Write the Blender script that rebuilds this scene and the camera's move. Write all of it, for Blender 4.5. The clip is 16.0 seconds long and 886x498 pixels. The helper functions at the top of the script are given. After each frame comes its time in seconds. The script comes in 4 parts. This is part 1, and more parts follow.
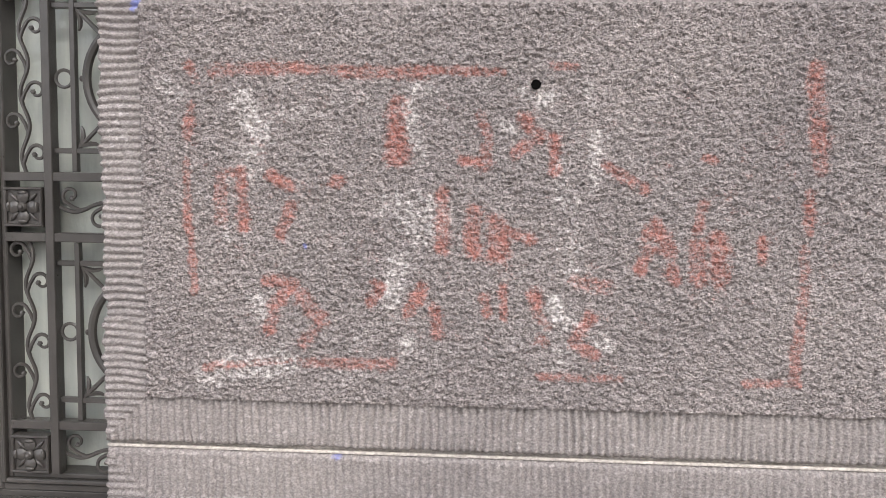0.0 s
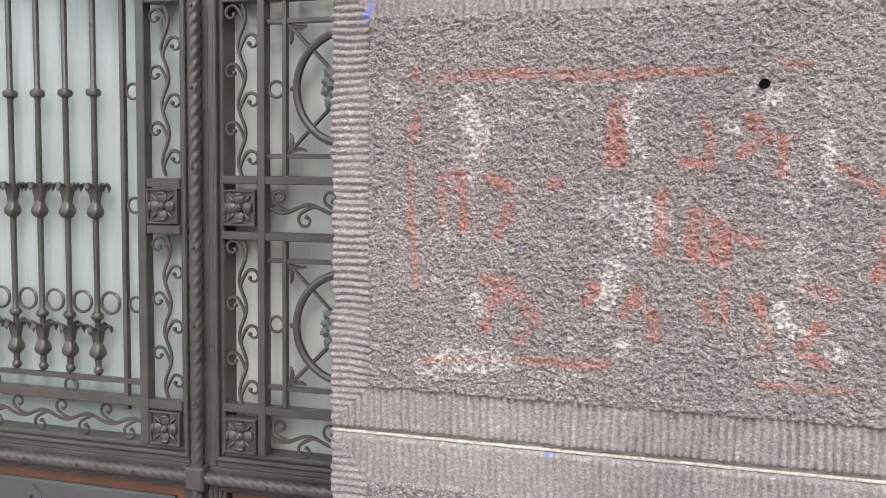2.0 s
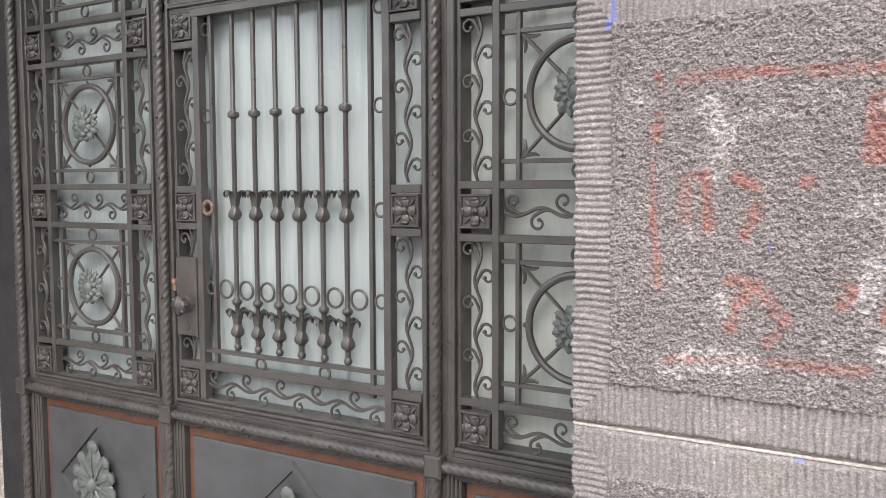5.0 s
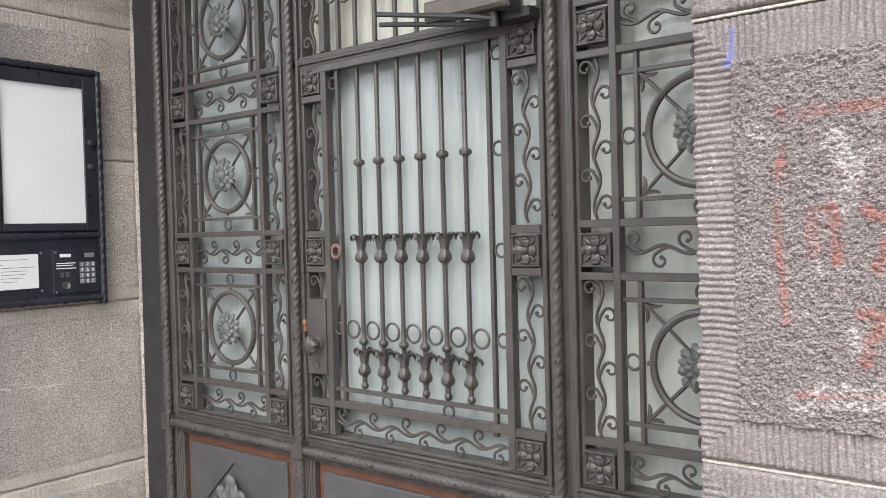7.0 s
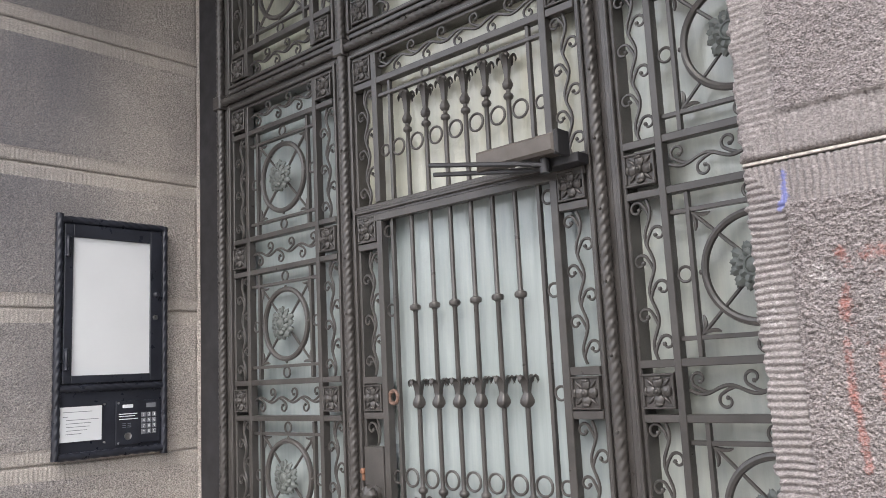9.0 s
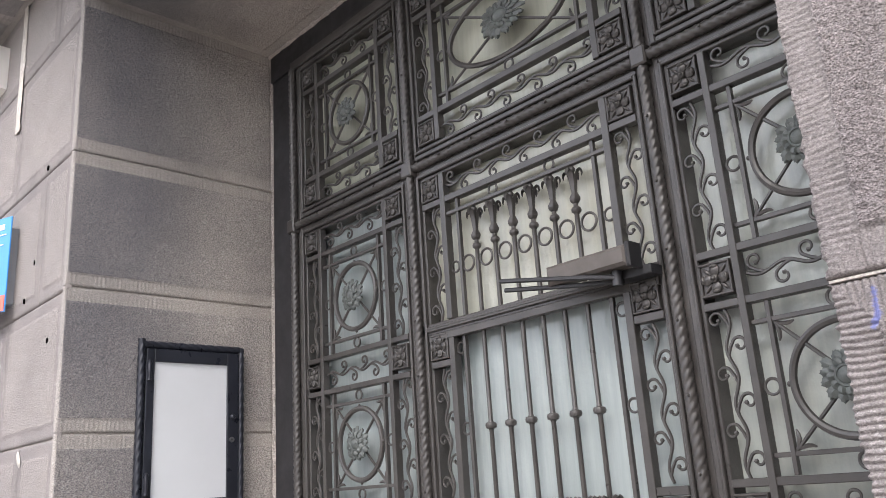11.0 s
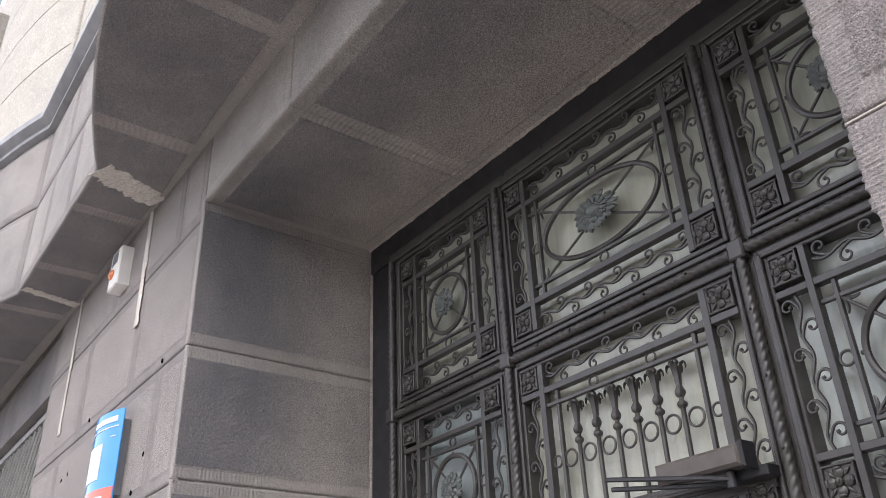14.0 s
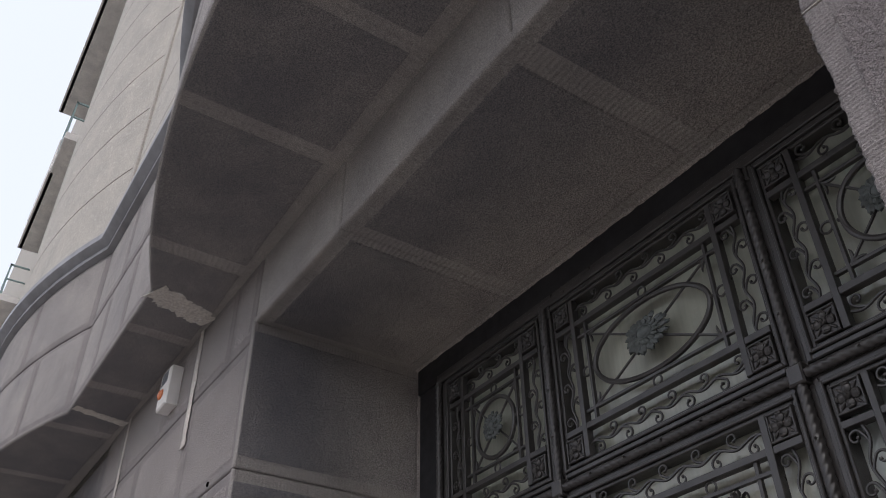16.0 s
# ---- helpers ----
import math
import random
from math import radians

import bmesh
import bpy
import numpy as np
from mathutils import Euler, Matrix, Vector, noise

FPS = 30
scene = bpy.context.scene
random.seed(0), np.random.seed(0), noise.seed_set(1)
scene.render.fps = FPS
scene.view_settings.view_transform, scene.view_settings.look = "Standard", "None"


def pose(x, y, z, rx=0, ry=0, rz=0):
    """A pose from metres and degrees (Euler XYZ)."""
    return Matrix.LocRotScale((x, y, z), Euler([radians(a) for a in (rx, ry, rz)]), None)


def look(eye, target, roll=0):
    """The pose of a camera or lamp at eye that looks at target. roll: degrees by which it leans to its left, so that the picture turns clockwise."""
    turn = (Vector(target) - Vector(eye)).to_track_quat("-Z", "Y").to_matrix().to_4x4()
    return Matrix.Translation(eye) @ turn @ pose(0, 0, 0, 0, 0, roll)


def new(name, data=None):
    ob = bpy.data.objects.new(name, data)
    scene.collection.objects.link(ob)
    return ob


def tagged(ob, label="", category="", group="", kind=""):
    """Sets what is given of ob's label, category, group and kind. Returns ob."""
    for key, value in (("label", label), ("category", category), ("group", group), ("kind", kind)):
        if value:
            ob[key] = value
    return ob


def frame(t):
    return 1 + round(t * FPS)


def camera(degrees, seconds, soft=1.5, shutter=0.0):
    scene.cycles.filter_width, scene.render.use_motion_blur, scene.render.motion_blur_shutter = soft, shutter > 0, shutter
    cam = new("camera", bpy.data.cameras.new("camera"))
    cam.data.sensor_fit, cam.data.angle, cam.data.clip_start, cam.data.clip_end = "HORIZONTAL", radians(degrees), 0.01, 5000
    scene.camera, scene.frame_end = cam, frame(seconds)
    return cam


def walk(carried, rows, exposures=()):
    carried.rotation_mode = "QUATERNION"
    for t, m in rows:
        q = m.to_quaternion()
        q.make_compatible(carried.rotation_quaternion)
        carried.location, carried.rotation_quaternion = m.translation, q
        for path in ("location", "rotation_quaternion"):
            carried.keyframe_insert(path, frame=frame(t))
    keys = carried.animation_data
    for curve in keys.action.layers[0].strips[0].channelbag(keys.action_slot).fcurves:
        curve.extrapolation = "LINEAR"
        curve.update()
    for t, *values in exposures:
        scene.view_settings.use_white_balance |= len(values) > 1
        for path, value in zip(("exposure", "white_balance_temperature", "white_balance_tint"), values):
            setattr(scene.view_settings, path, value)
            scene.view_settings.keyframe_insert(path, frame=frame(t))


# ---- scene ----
cam = camera(56.7, 16.0, soft=0.55)
PATH = [
    (0, (0.055, 0.217, 1.535), (-0.075, 2.206, 1.375), 0.7),
    (0.5, (0.036, 0.208, 1.535), (-0.181, 2.19, 1.375), 0.7),
    (1, (0.02, 0.205, 1.532), (-0.285, 2.175, 1.375), 0.8),
    (1.5, (0.003, 0.198, 1.529), (-0.387, 2.154, 1.375), 0.9),
    (2, (-0.009, 0.187, 1.53), (-0.529, 2.112, 1.377), 0.8),
    (2.5, (-0.016, 0.18, 1.53), (-0.624, 2.079, 1.379), 0.8),
    (3, (-0.017, 0.17, 1.53), (-0.714, 2.039, 1.383), 0.6),
    (3.5, (-0.02, 0.168, 1.53), (-0.809, 1.999, 1.383), 0.5),
    (4, (-0.022, 0.161, 1.53), (-0.896, 1.954, 1.383), 0.3),
    (6.5, (-0.004, 0.088, 1.525), (-1.197, 1.691, 1.425), -1.1),
    (7, (0.0, 0.085, 1.529), (-1.248, 1.647, 1.485), -1.5),
    (7.5, (0.001, 0.075, 1.532), (-1.273, 1.616, 1.579), -1.9),
    (8, (0.005, 0.069, 1.532), (-1.29, 1.588, 1.653), -2.3),
    (8.5, (0.007, 0.062, 1.537), (-1.303, 1.558, 1.743), -2.7),
    (9, (0.002, 0.072, 1.543), (-1.322, 1.541, 1.841), -2.8),
    (11.5, (-0.001, 0.051, 1.582), (-1.405, 1.336, 2.198), -4.1),
    (12, (0.003, 0.041, 1.588), (-1.409, 1.285, 2.267), -4.1),
    (12.5, (0.012, 0.029, 1.599), (-1.394, 1.227, 2.366), -3.9),
    (13, (0.024, 0.018, 1.611), (-1.377, 1.17, 2.453), -3.6),
    (13.5, (0.031, 0.002, 1.622), (-1.363, 1.118, 2.522), -3.0),
    (14, (0.027, -0.003, 1.63), (-1.364, 1.065, 2.591), -2.4),
    (14.5, (0.023, -0.004, 1.64), (-1.365, 1.026, 2.646), -2.1),
    (15, (0.028, -0.008, 1.65), (-1.344, 0.981, 2.718), -1.8),
    (15.5, (0.034, -0.011, 1.658), (-1.328, 0.936, 2.775), -1.5),
    (16, (0.034, -0.029, 1.662), (-1.294, 0.871, 2.857), -0.8),
]
EXPOSURES = [(0, 1.5, 6400, 10), (3.5, 1.70, 6350, 10), (7, 1.72, 6350, 10), (9, 1.62, 6300, 11), (12.5, 1.6, 6150, 13), (14, 1.25, 6080, 13), (15.5, 0.48, 6030, 13), (16, 0.1, 6000, 13)]
walk(cam, [(t, look(eye, target, roll)) for t, eye, target, roll in PATH], EXPOSURES)

# ---- light ----
w = bpy.data.worlds.new("sky")
scene.world = w
w.use_nodes = True
wn, wl = w.node_tree.nodes, w.node_tree.links
sky = wn.new("ShaderNodeTexSky")
sky.sky_type = "NISHITA"
sky.sun_disc = False
sky.sun_elevation, sky.sun_rotation = radians(45), radians(153)
sky.air_density, sky.dust_density, sky.ozone_density = 1.0, 5.0, 0.6
haze = wn.new("ShaderNodeMix")
haze.data_type = "RGBA"
haze.inputs[0].default_value = 0.72
haze.inputs[7].default_value = (7.5, 7.55, 7.75, 1)
wl.new(sky.outputs[0], haze.inputs[6])
wl.new(haze.outputs[2], wn["Background"].inputs[0])
wn["Background"].inputs[1].default_value = 0.15
sun = new("sun", bpy.data.lights.new("sun", "SUN"))
sun.data.energy, sun.data.angle, sun.data.color = 0.65, radians(16), (1, 0.95, 0.88)
sun.matrix_world = look((3.6, -7, 8), (0, 0, 0))


# ---- materials ----
def shader(name, rough=0.6, metal=0.0):
    m = bpy.data.materials.new(name)
    m.use_nodes = True
    b = m.node_tree.nodes["Principled BSDF"]
    b.inputs["Roughness"].default_value, b.inputs["Metallic"].default_value = rough, metal
    return m, m.node_tree.nodes, m.node_tree.links, b


def noise_node(n, l, scale, detail=6, stretch=(1, 1, 1), rough=0.6):
    geo, mp, t = n.new("ShaderNodeNewGeometry"), n.new("ShaderNodeMapping"), n.new("ShaderNodeTexNoise")
    mp.inputs["Scale"].default_value = stretch
    t.inputs["Scale"].default_value, t.inputs["Detail"].default_value, t.inputs["Roughness"].default_value = scale, detail, rough
    l.new(geo.outputs["Position"], mp.inputs[0])
    l.new(mp.outputs[0], t.inputs["Vector"])
    return t.outputs["Fac"]


def ramp(n, l, fac, stops):
    r = n.new("ShaderNodeValToRGB")
    while len(r.color_ramp.elements) < len(stops):
        r.color_ramp.elements.new(0.5)
    for e, (p, c) in zip(r.color_ramp.elements, stops):
        e.position, e.color = p, (*c, 1)
    l.new(fac, r.inputs[0])
    return r.outputs[0]


def mixed(n, l, kind, fac, a, b):
    m = n.new("ShaderNodeMix")
    m.data_type, m.blend_type = "RGBA", kind
    for socket, value in ((m.inputs[0], fac), (m.inputs[6], a), (m.inputs[7], b)):
        if isinstance(value, (int, float)):
            socket.default_value = value
        elif isinstance(value, tuple):
            socket.default_value = (*value, 1)
        else:
            l.new(value, socket)
    return m.outputs[2]


def bumped(n, l, b, height, strength, distance):
    u = n.new("ShaderNodeBump")
    u.inputs["Strength"].default_value, u.inputs["Distance"].default_value = strength, distance
    l.new(height, u.inputs["Height"])
    l.new(u.outputs[0], b.inputs["Normal"])


def stone(name, tint, grain=0.5, soot_shade=0.0, paint=False, bump=0.6, gs=170, flaky=False, cloudy=0.2):
    m, n, l, b = shader(name, 0.88)
    b.inputs["Specular IOR Level"].default_value = 0.25
    lo, hi = tuple(c * (1 - grain) for c in tint), tuple(min(c * (1 + grain), 0.8) for c in tint)
    fine = noise_node(n, l, gs, 3, (1, 1, 1.5), 0.66)
    col = ramp(n, l, fine, ((0.36, lo), (0.5, tint), (0.64, hi)))
    speck = ramp(n, l, noise_node(n, l, gs * 0.45, 2, (1, 1, 1.3)), ((0.60, (0, 0, 0)), (0.72, (0.58,) * 3)))
    col = mixed(n, l, "MIX", speck, col, tuple(min(c * 1.9, 0.75) for c in tint))
    cloud = ramp(n, l, noise_node(n, l, 3.1, 6), ((0.3, (1 - cloudy, 1 - cloudy * 1.03, 1 - cloudy)), (0.7, (1.1, 1.09, 1.07))))
    col = mixed(n, l, "MULTIPLY", 1.0, col, cloud)
    if soot_shade:
        # soot plus painted shade: thick outside and overhead, thin by gate and low down
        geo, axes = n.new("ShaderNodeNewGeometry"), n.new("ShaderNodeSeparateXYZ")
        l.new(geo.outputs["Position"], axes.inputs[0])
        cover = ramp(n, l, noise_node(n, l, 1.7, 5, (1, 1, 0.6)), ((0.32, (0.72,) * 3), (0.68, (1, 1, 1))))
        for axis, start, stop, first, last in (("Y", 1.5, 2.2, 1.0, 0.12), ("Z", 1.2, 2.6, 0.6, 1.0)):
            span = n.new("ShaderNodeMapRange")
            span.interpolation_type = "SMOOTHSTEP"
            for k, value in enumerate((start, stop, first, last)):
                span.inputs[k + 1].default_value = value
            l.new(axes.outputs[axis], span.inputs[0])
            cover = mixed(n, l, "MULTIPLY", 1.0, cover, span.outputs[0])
        col = mixed(n, l, "MIX", mixed(n, l, "MULTIPLY", 1.0, cover, (soot_shade,) * 3), col, (0.092, 0.095, 0.114))
    if paint:
        a = n.new("ShaderNodeAttribute")
        a.attribute_name = "paint"
        sep = n.new("ShaderNodeSeparateColor")
        l.new(a.outputs["Color"], sep.inputs[0])
        worn = mixed(n, l, "MIX", 0.36, noise_node(n, l, 135, 5, (1, 1, 1.35), 0.9), noise_node(n, l, 34, 3, (1, 1, 1.1), 0.6))
        fleck = mixed(n, l, "MIX", 0.3, noise_node(n, l, 150, 2, (1, 1, 1.25), 0.6), noise_node(n, l, 22, 3))
        for channel, colour, cover in ((1, (0.62, 0.59, 0.58), 0.85), (0, (0.42, 0.118, 0.084), 0.6), (2, (0.16, 0.2, 0.55), 0.6)):
            add = n.new("ShaderNodeMath")
            add.operation = "ADD"
            l.new(sep.outputs[channel], add.inputs[0])
            l.new(fleck if channel == 1 else worn, add.inputs[1])
            k = ramp(n, l, add.outputs[0], ((0.80, (0, 0, 0)), (0.97, (cover,) * 3)))
            col = mixed(n, l, "MIX", k, col, colour)
    l.new(col, b.inputs["Base Color"])
    height = noise_node(n, l, gs * 0.75, 4, (1, 1, 1.4), 0.7)
    if flaky:
        # broken flakes with crisp edges
        geo, warp, cells = n.new("ShaderNodeNewGeometry"), n.new("ShaderNodeTexNoise"), n.new("ShaderNodeTexVoronoi")
        warp.inputs["Scale"].default_value = 160
        l.new(geo.outputs["Position"], warp.inputs["Vector"])
        off = n.new("ShaderNodeVectorMath")
        off.operation = "MULTIPLY_ADD"
        off.inputs[1].default_value = (0.014, 0.014, 0.014)
        l.new(warp.outputs["Color"], off.inputs[0])
        l.new(geo.outputs["Position"], off.inputs[2])
        cells.inputs["Scale"].default_value = 200
        l.new(off.outputs[0], cells.inputs["Vector"])
        height = mixed(n, l, "MIX", 0.45, cells.outputs["Distance"], height)
    bumped(n, l, b, height, bump, 0.008)
    return m


def plain(name, colour, rough=0.5, metal=0.0, vary=0.2, scale=14, bump=0.15, fine=160, spec=0.5):
    m, n, l, b = shader(name, rough, metal)
    b.inputs["Specular IOR Level"].default_value = spec
    lo, hi = tuple(c * (1 - vary) for c in colour), tuple(min(c * (1 + vary), 0.9) for c in colour)
    col = ramp(n, l, noise_node(n, l, scale, 7), ((0.3, lo), (0.7, hi)))
    l.new(col, b.inputs["Base Color"])
    r = ramp(n, l, noise_node(n, l, scale * 2.3, 5), ((0.3, (rough * 0.8,) * 3), (0.7, (min(1, rough * 1.25),) * 3)))
    l.new(r, b.inputs["Roughness"])
    if bump:
        bumped(n, l, b, noise_node(n, l, fine, 4), bump, 0.002)
    return m


STONE = stone("hammered_granite", (0.250, 0.226, 0.225), 0.52, paint=True, bump=1.0, gs=300, flaky=True)
FRONTSTONE = stone("front_granite", (0.27, 0.248, 0.24), 0.62, bump=1.0, gs=125, cloudy=0.12)
TOOLED = stone("tooled_granite", (0.236, 0.217, 0.214), 0.32, paint=True, bump=0.6, gs=260)
# darker granite copies; soot and shade share one tint
DARKSTONE = stone("sooty_shaded_granite", (0.43, 0.39, 0.355), 0.55, soot_shade=0.78, bump=0.8, gs=150)
GREYSTONE = stone("weathered_shaded_granite", (0.43, 0.395, 0.365), 0.58, soot_shade=0.86, bump=0.9, gs=140)
DARKTOOLED = stone("sooty_shaded_tooled_granite", (0.43, 0.395, 0.36), 0.4, soot_shade=0.5, bump=0.4, gs=180)
MORTAR = stone("mortar", (0.40, 0.372, 0.345), 0.25, bump=0.3)
PLASTER = stone("filling_plaster", (0.52, 0.49, 0.45), 0.18, bump=0.3, gs=60)
IRON = plain("painted_iron", (0.051, 0.047, 0.0445), 0.34, 0.0, 0.28, 9, 0.3, 220)
IRONDARK = plain("dark_sheet_iron", (0.022, 0.022, 0.025), 0.55, 0.0, 0.3, 5, 0.12, 90)
PATINA = plain("patinated_iron", (0.088, 0.098, 0.093), 0.5, 0.0, 0.35, 30, 0.3, 260)
RUST = plain("rusted_iron", (0.13, 0.08, 0.06), 0.75, 0.0, 0.5, 60, 0.4, 300)
COPPER = plain("copper_latch", (0.2, 0.1, 0.06), 0.55, 0.2, 0.3, 60, 0.2)
CLOSER = plain("dusty_closer_case", (0.085, 0.074, 0.066), 0.55, 0.0, 0.2, 12, 0.1)
WOOD = plain("red_brown_wood", (0.10, 0.040, 0.022), 0.5, 0.0, 0.35, 22, 0.25, 120)
WOODDARK = plain("dark_panel", (0.052, 0.053, 0.057), 0.42, 0.0, 0.25, 7, 0.15, 140)
HOLESHADE = plain("painted_hole_shade", (0.004, 0.004, 0.004), 0.95, 0.0, 0.3, 10, 0, spec=0.0)
# faint blue puts sky reflection into the black of the case
BLACK = plain("sky_tinted_black", (0.018, 0.020, 0.028), 0.32, 0.0, 0.3, 10, 0.08)
PAPER = plain("white_sheet", (0.60, 0.62, 0.64), 0.35, 0.0, 0.03, 3, 0)
STEEL = plain("brushed_steel", (0.45, 0.45, 0.45), 0.3, 1.0, 0.1, 30, 0)
KEYTEXT = plain("white_print", (0.7, 0.72, 0.74), 0.5, 0.0, 0.05, 5, 0)
GREYTEXT = plain("grey_print", (0.16, 0.17, 0.19), 0.5, 0.0, 0.05, 5, 0)
BOXWHITE = plain("white_plastic", (0.72, 0.70, 0.67), 0.45, 0.0, 0.06, 8, 0.03)
ORANGE = plain("orange_lens", (0.55, 0.16, 0.05), 0.25, 0.0, 0.2, 8, 0)
SIGNBLUE = plain("blue_print", (0.05, 0.26, 0.62), 0.12, 0.0, 0.08, 5, 0)
SIGNRED = plain("red_print", (0.66, 0.12, 0.08), 0.12, 0.0, 0.08, 5, 0)
ZINC = plain("zinc_flashing", (0.25, 0.25, 0.26), 0.5, 0.1, 0.2, 6, 0.1)
# balcony concrete, tone raised in place of light on its underside
LITCONCRETE = stone("brightened_concrete", (0.7, 0.68, 0.65), 0.1, bump=0.2, gs=50)
RENDERING = stone("pale_render", (0.42, 0.395, 0.355), 0.2, bump=0.3, gs=60, cloudy=0.1)
ASPHALT = stone("bounce_street", (0.18, 0.175, 0.17), 0.4, bump=0.5, gs=90)
PAVING = stone("paving", (0.34, 0.32, 0.30), 0.3, bump=0.4, gs=120)
FARWALL = stone("backdrop_render", (0.55, 0.52, 0.48), 0.2, bump=0.2, gs=40)


def frosted(name, deep, pale, wavy=0.22):
    m, n, l, b = shader(name, 0.14)
    col = ramp(n, l, noise_node(n, l, 2.2, 4, (1.4, 1, 0.35)), ((0.3, deep), (0.7, pale)))
    # upright reflection streaks painted into the pane's colour
    reflection_streak = ramp(n, l, noise_node(n, l, 6, 5, (9, 1, 0.5)), ((0.35, (0.9, 0.92, 0.92)), (0.7, (1.05, 1.05, 1.04))))
    l.new(mixed(n, l, "MULTIPLY", 1.0, col, reflection_streak), b.inputs["Base Color"])
    bumped(n, l, b, noise_node(n, l, 22, 3, (1, 1, 0.7)), wavy, 0.01)
    return m


GLASS = frosted("filmed_glass", (0.265, 0.30, 0.30), (0.35, 0.385, 0.385))
CREAMGLASS = frosted("cream_frosted_glass", (0.37, 0.37, 0.31), (0.47, 0.465, 0.40), 0.5)
# right panel's copy, brightened in colour to offset the corner's shade
LIFTEDGLASS = frosted("brightened_frosted_glass", (0.36, 0.38, 0.355), (0.46, 0.48, 0.45), 0.4)
TOPGLASS = frosted("grey_green_frosted_glass", (0.32, 0.325, 0.27), (0.40, 0.40, 0.335), 0.3)


# ---- mesh helpers ----
class Mesh:
    """Vertices and faces gathered piece by piece."""

    def __init__(self):
        self.v, self.f = [], []

    def add(self, verts, faces):
        k = len(self.v)
        self.v += [tuple(p) for p in verts]
        self.f += [tuple(i + k for i in f) for f in faces]
        return self

    def box(self, x0, x1, y0, y1, z0, z1, e=0.0):
        """A box with its front (low y) edges bevelled by e."""
        if e <= 0:
            p = [(x, y, z) for y in (y0, y1) for z in (z0, z1) for x in (x0, x1)]
            return self.add(p, [(0, 1, 3, 2), (5, 4, 6, 7), (4, 0, 2, 6), (1, 5, 7, 3), (2, 3, 7, 6), (4, 5, 1, 0)])
        p = [(x0 + e, y0, z0 + e), (x1 - e, y0, z0 + e), (x1 - e, y0, z1 - e), (x0 + e, y0, z1 - e)]
        p += [(x0, y0 + e, z0), (x1, y0 + e, z0), (x1, y0 + e, z1), (x0, y0 + e, z1)]
        p += [(x0, y1, z0), (x1, y1, z0), (x1, y1, z1), (x0, y1, z1)]
        f = [(0, 1, 2, 3), (11, 10, 9, 8)]
        for a in (0, 4):
            for i in range(4):
                j = (i + 1) % 4
                f.append((a + i, a + 4 + i, a + 4 + j, a + j))
        return self.add(p, f)

    def tube(self, path, r, segs=7, closed=False, flat=1.0):
        """A round bar along a path; flat squeezes it in y."""
        pts = [Vector(p) for p in path]
        n, rings = len(pts), []
        rad = r if callable(r) else (lambda t: r)
        for i, p in enumerate(pts):
            a = pts[(i - 1) % n] if closed or i else pts[0]
            b = pts[(i + 1) % n] if closed or i < n - 1 else pts[-1]
            d = (b - a).normalized()
            side = d.cross(Vector((0, 1, 0)))
            side = side.normalized() if side.length > 0.05 else Vector((1, 0, 0))
            up = side.cross(d).normalized()
            k = rad(i / max(1, n - 1))
            rings.append([p + side * k * math.cos(t) + up * k * flat * math.sin(t) for t in (2 * math.pi * j / segs for j in range(segs))])
        faces = []
        for i in range(n if closed else n - 1):
            for j in range(segs):
                q, j2 = (i + 1) % n, (j + 1) % segs
                faces.append((i * segs + j, q * segs + j, q * segs + j2, i * segs + j2))
        if not closed:
            faces += [tuple(range(segs))[::-1], tuple((n - 1) * segs + j for j in range(segs))]
        return self.add([p for ring in rings for p in ring], faces)

    def ring(self, x, y, z, r, t, rz=None, n=28, segs=7, flat=1.0):
        rz = rz or r
        return self.tube([(x + r * math.cos(a), y, z + rz * math.sin(a)) for a in (2 * math.pi * i / n for i in range(n))], t, segs, True, flat)

    def lathe(self, x, y, z, profile, segs=12, axis="z", lobes=0, depth=0.0):
        """profile: (height, radius) pairs along the axis."""
        verts, faces = [], []
        for h, r in profile:
            for j in range(segs):
                a = 2 * math.pi * j / segs
                k = r * (1 + depth * math.cos(lobes * a))
                c, s = k * math.cos(a), k * math.sin(a)
                verts.append({"z": (x + c, y + s, z + h), "y": (x + c, y + h, z + s), "x": (x + h, y + c, z + s)}[axis])
        m = len(profile)
        for i in range(m - 1):
            for j in range(segs):
                j2 = (j + 1) % segs
                faces.append((i * segs + j, i * segs + j2, (i + 1) * segs + j2, (i + 1) * segs + j))
        faces += [tuple(range(segs))[::-1], tuple((m - 1) * segs + j for j in range(segs))]
        return self.add(verts, faces)

    def blob(self, x, y, z, rx, ry, rz, turn=0.0, n=8, m=5):
        """A flattened ball, turned in the plane of the front."""
        c, s, verts, faces = math.cos(turn), math.sin(turn), [], []
        for i in range(m + 1):
            t = math.pi * i / m
            for j in range(n):
                a = 2 * math.pi * j / n
                u, q, h = rx * math.sin(t) * math.cos(a), -ry * math.cos(t), rz * math.sin(t) * math.sin(a)
                verts.append((x + u * c - h * s, y + q, z + u * s + h * c))
        for i in range(m):
            for j in range(n):
                j2 = (j + 1) % n
                faces.append((i * n + j, i * n + j2, (i + 1) * n + j2, (i + 1) * n + j))
        return self.add(verts, faces)

    def rope(self, a, b, r, twist=200.0, segs=20, step=0.005):
        """A twisted bar from a to b."""
        a, b = Vector(a), Vector(b)
        d = (b - a).normalized()
        side = d.orthogonal().normalized()
        up, n = d.cross(side), max(2, int((b - a).length / step))
        verts, faces = [], []
        for i in range(n + 1):
            p, turn = a.lerp(b, i / n), twist * (b - a).length * i / n
            for j in range(segs):
                t = 2 * math.pi * j / segs
                k = r * (1 + 0.085 * math.cos(4 * t - turn))
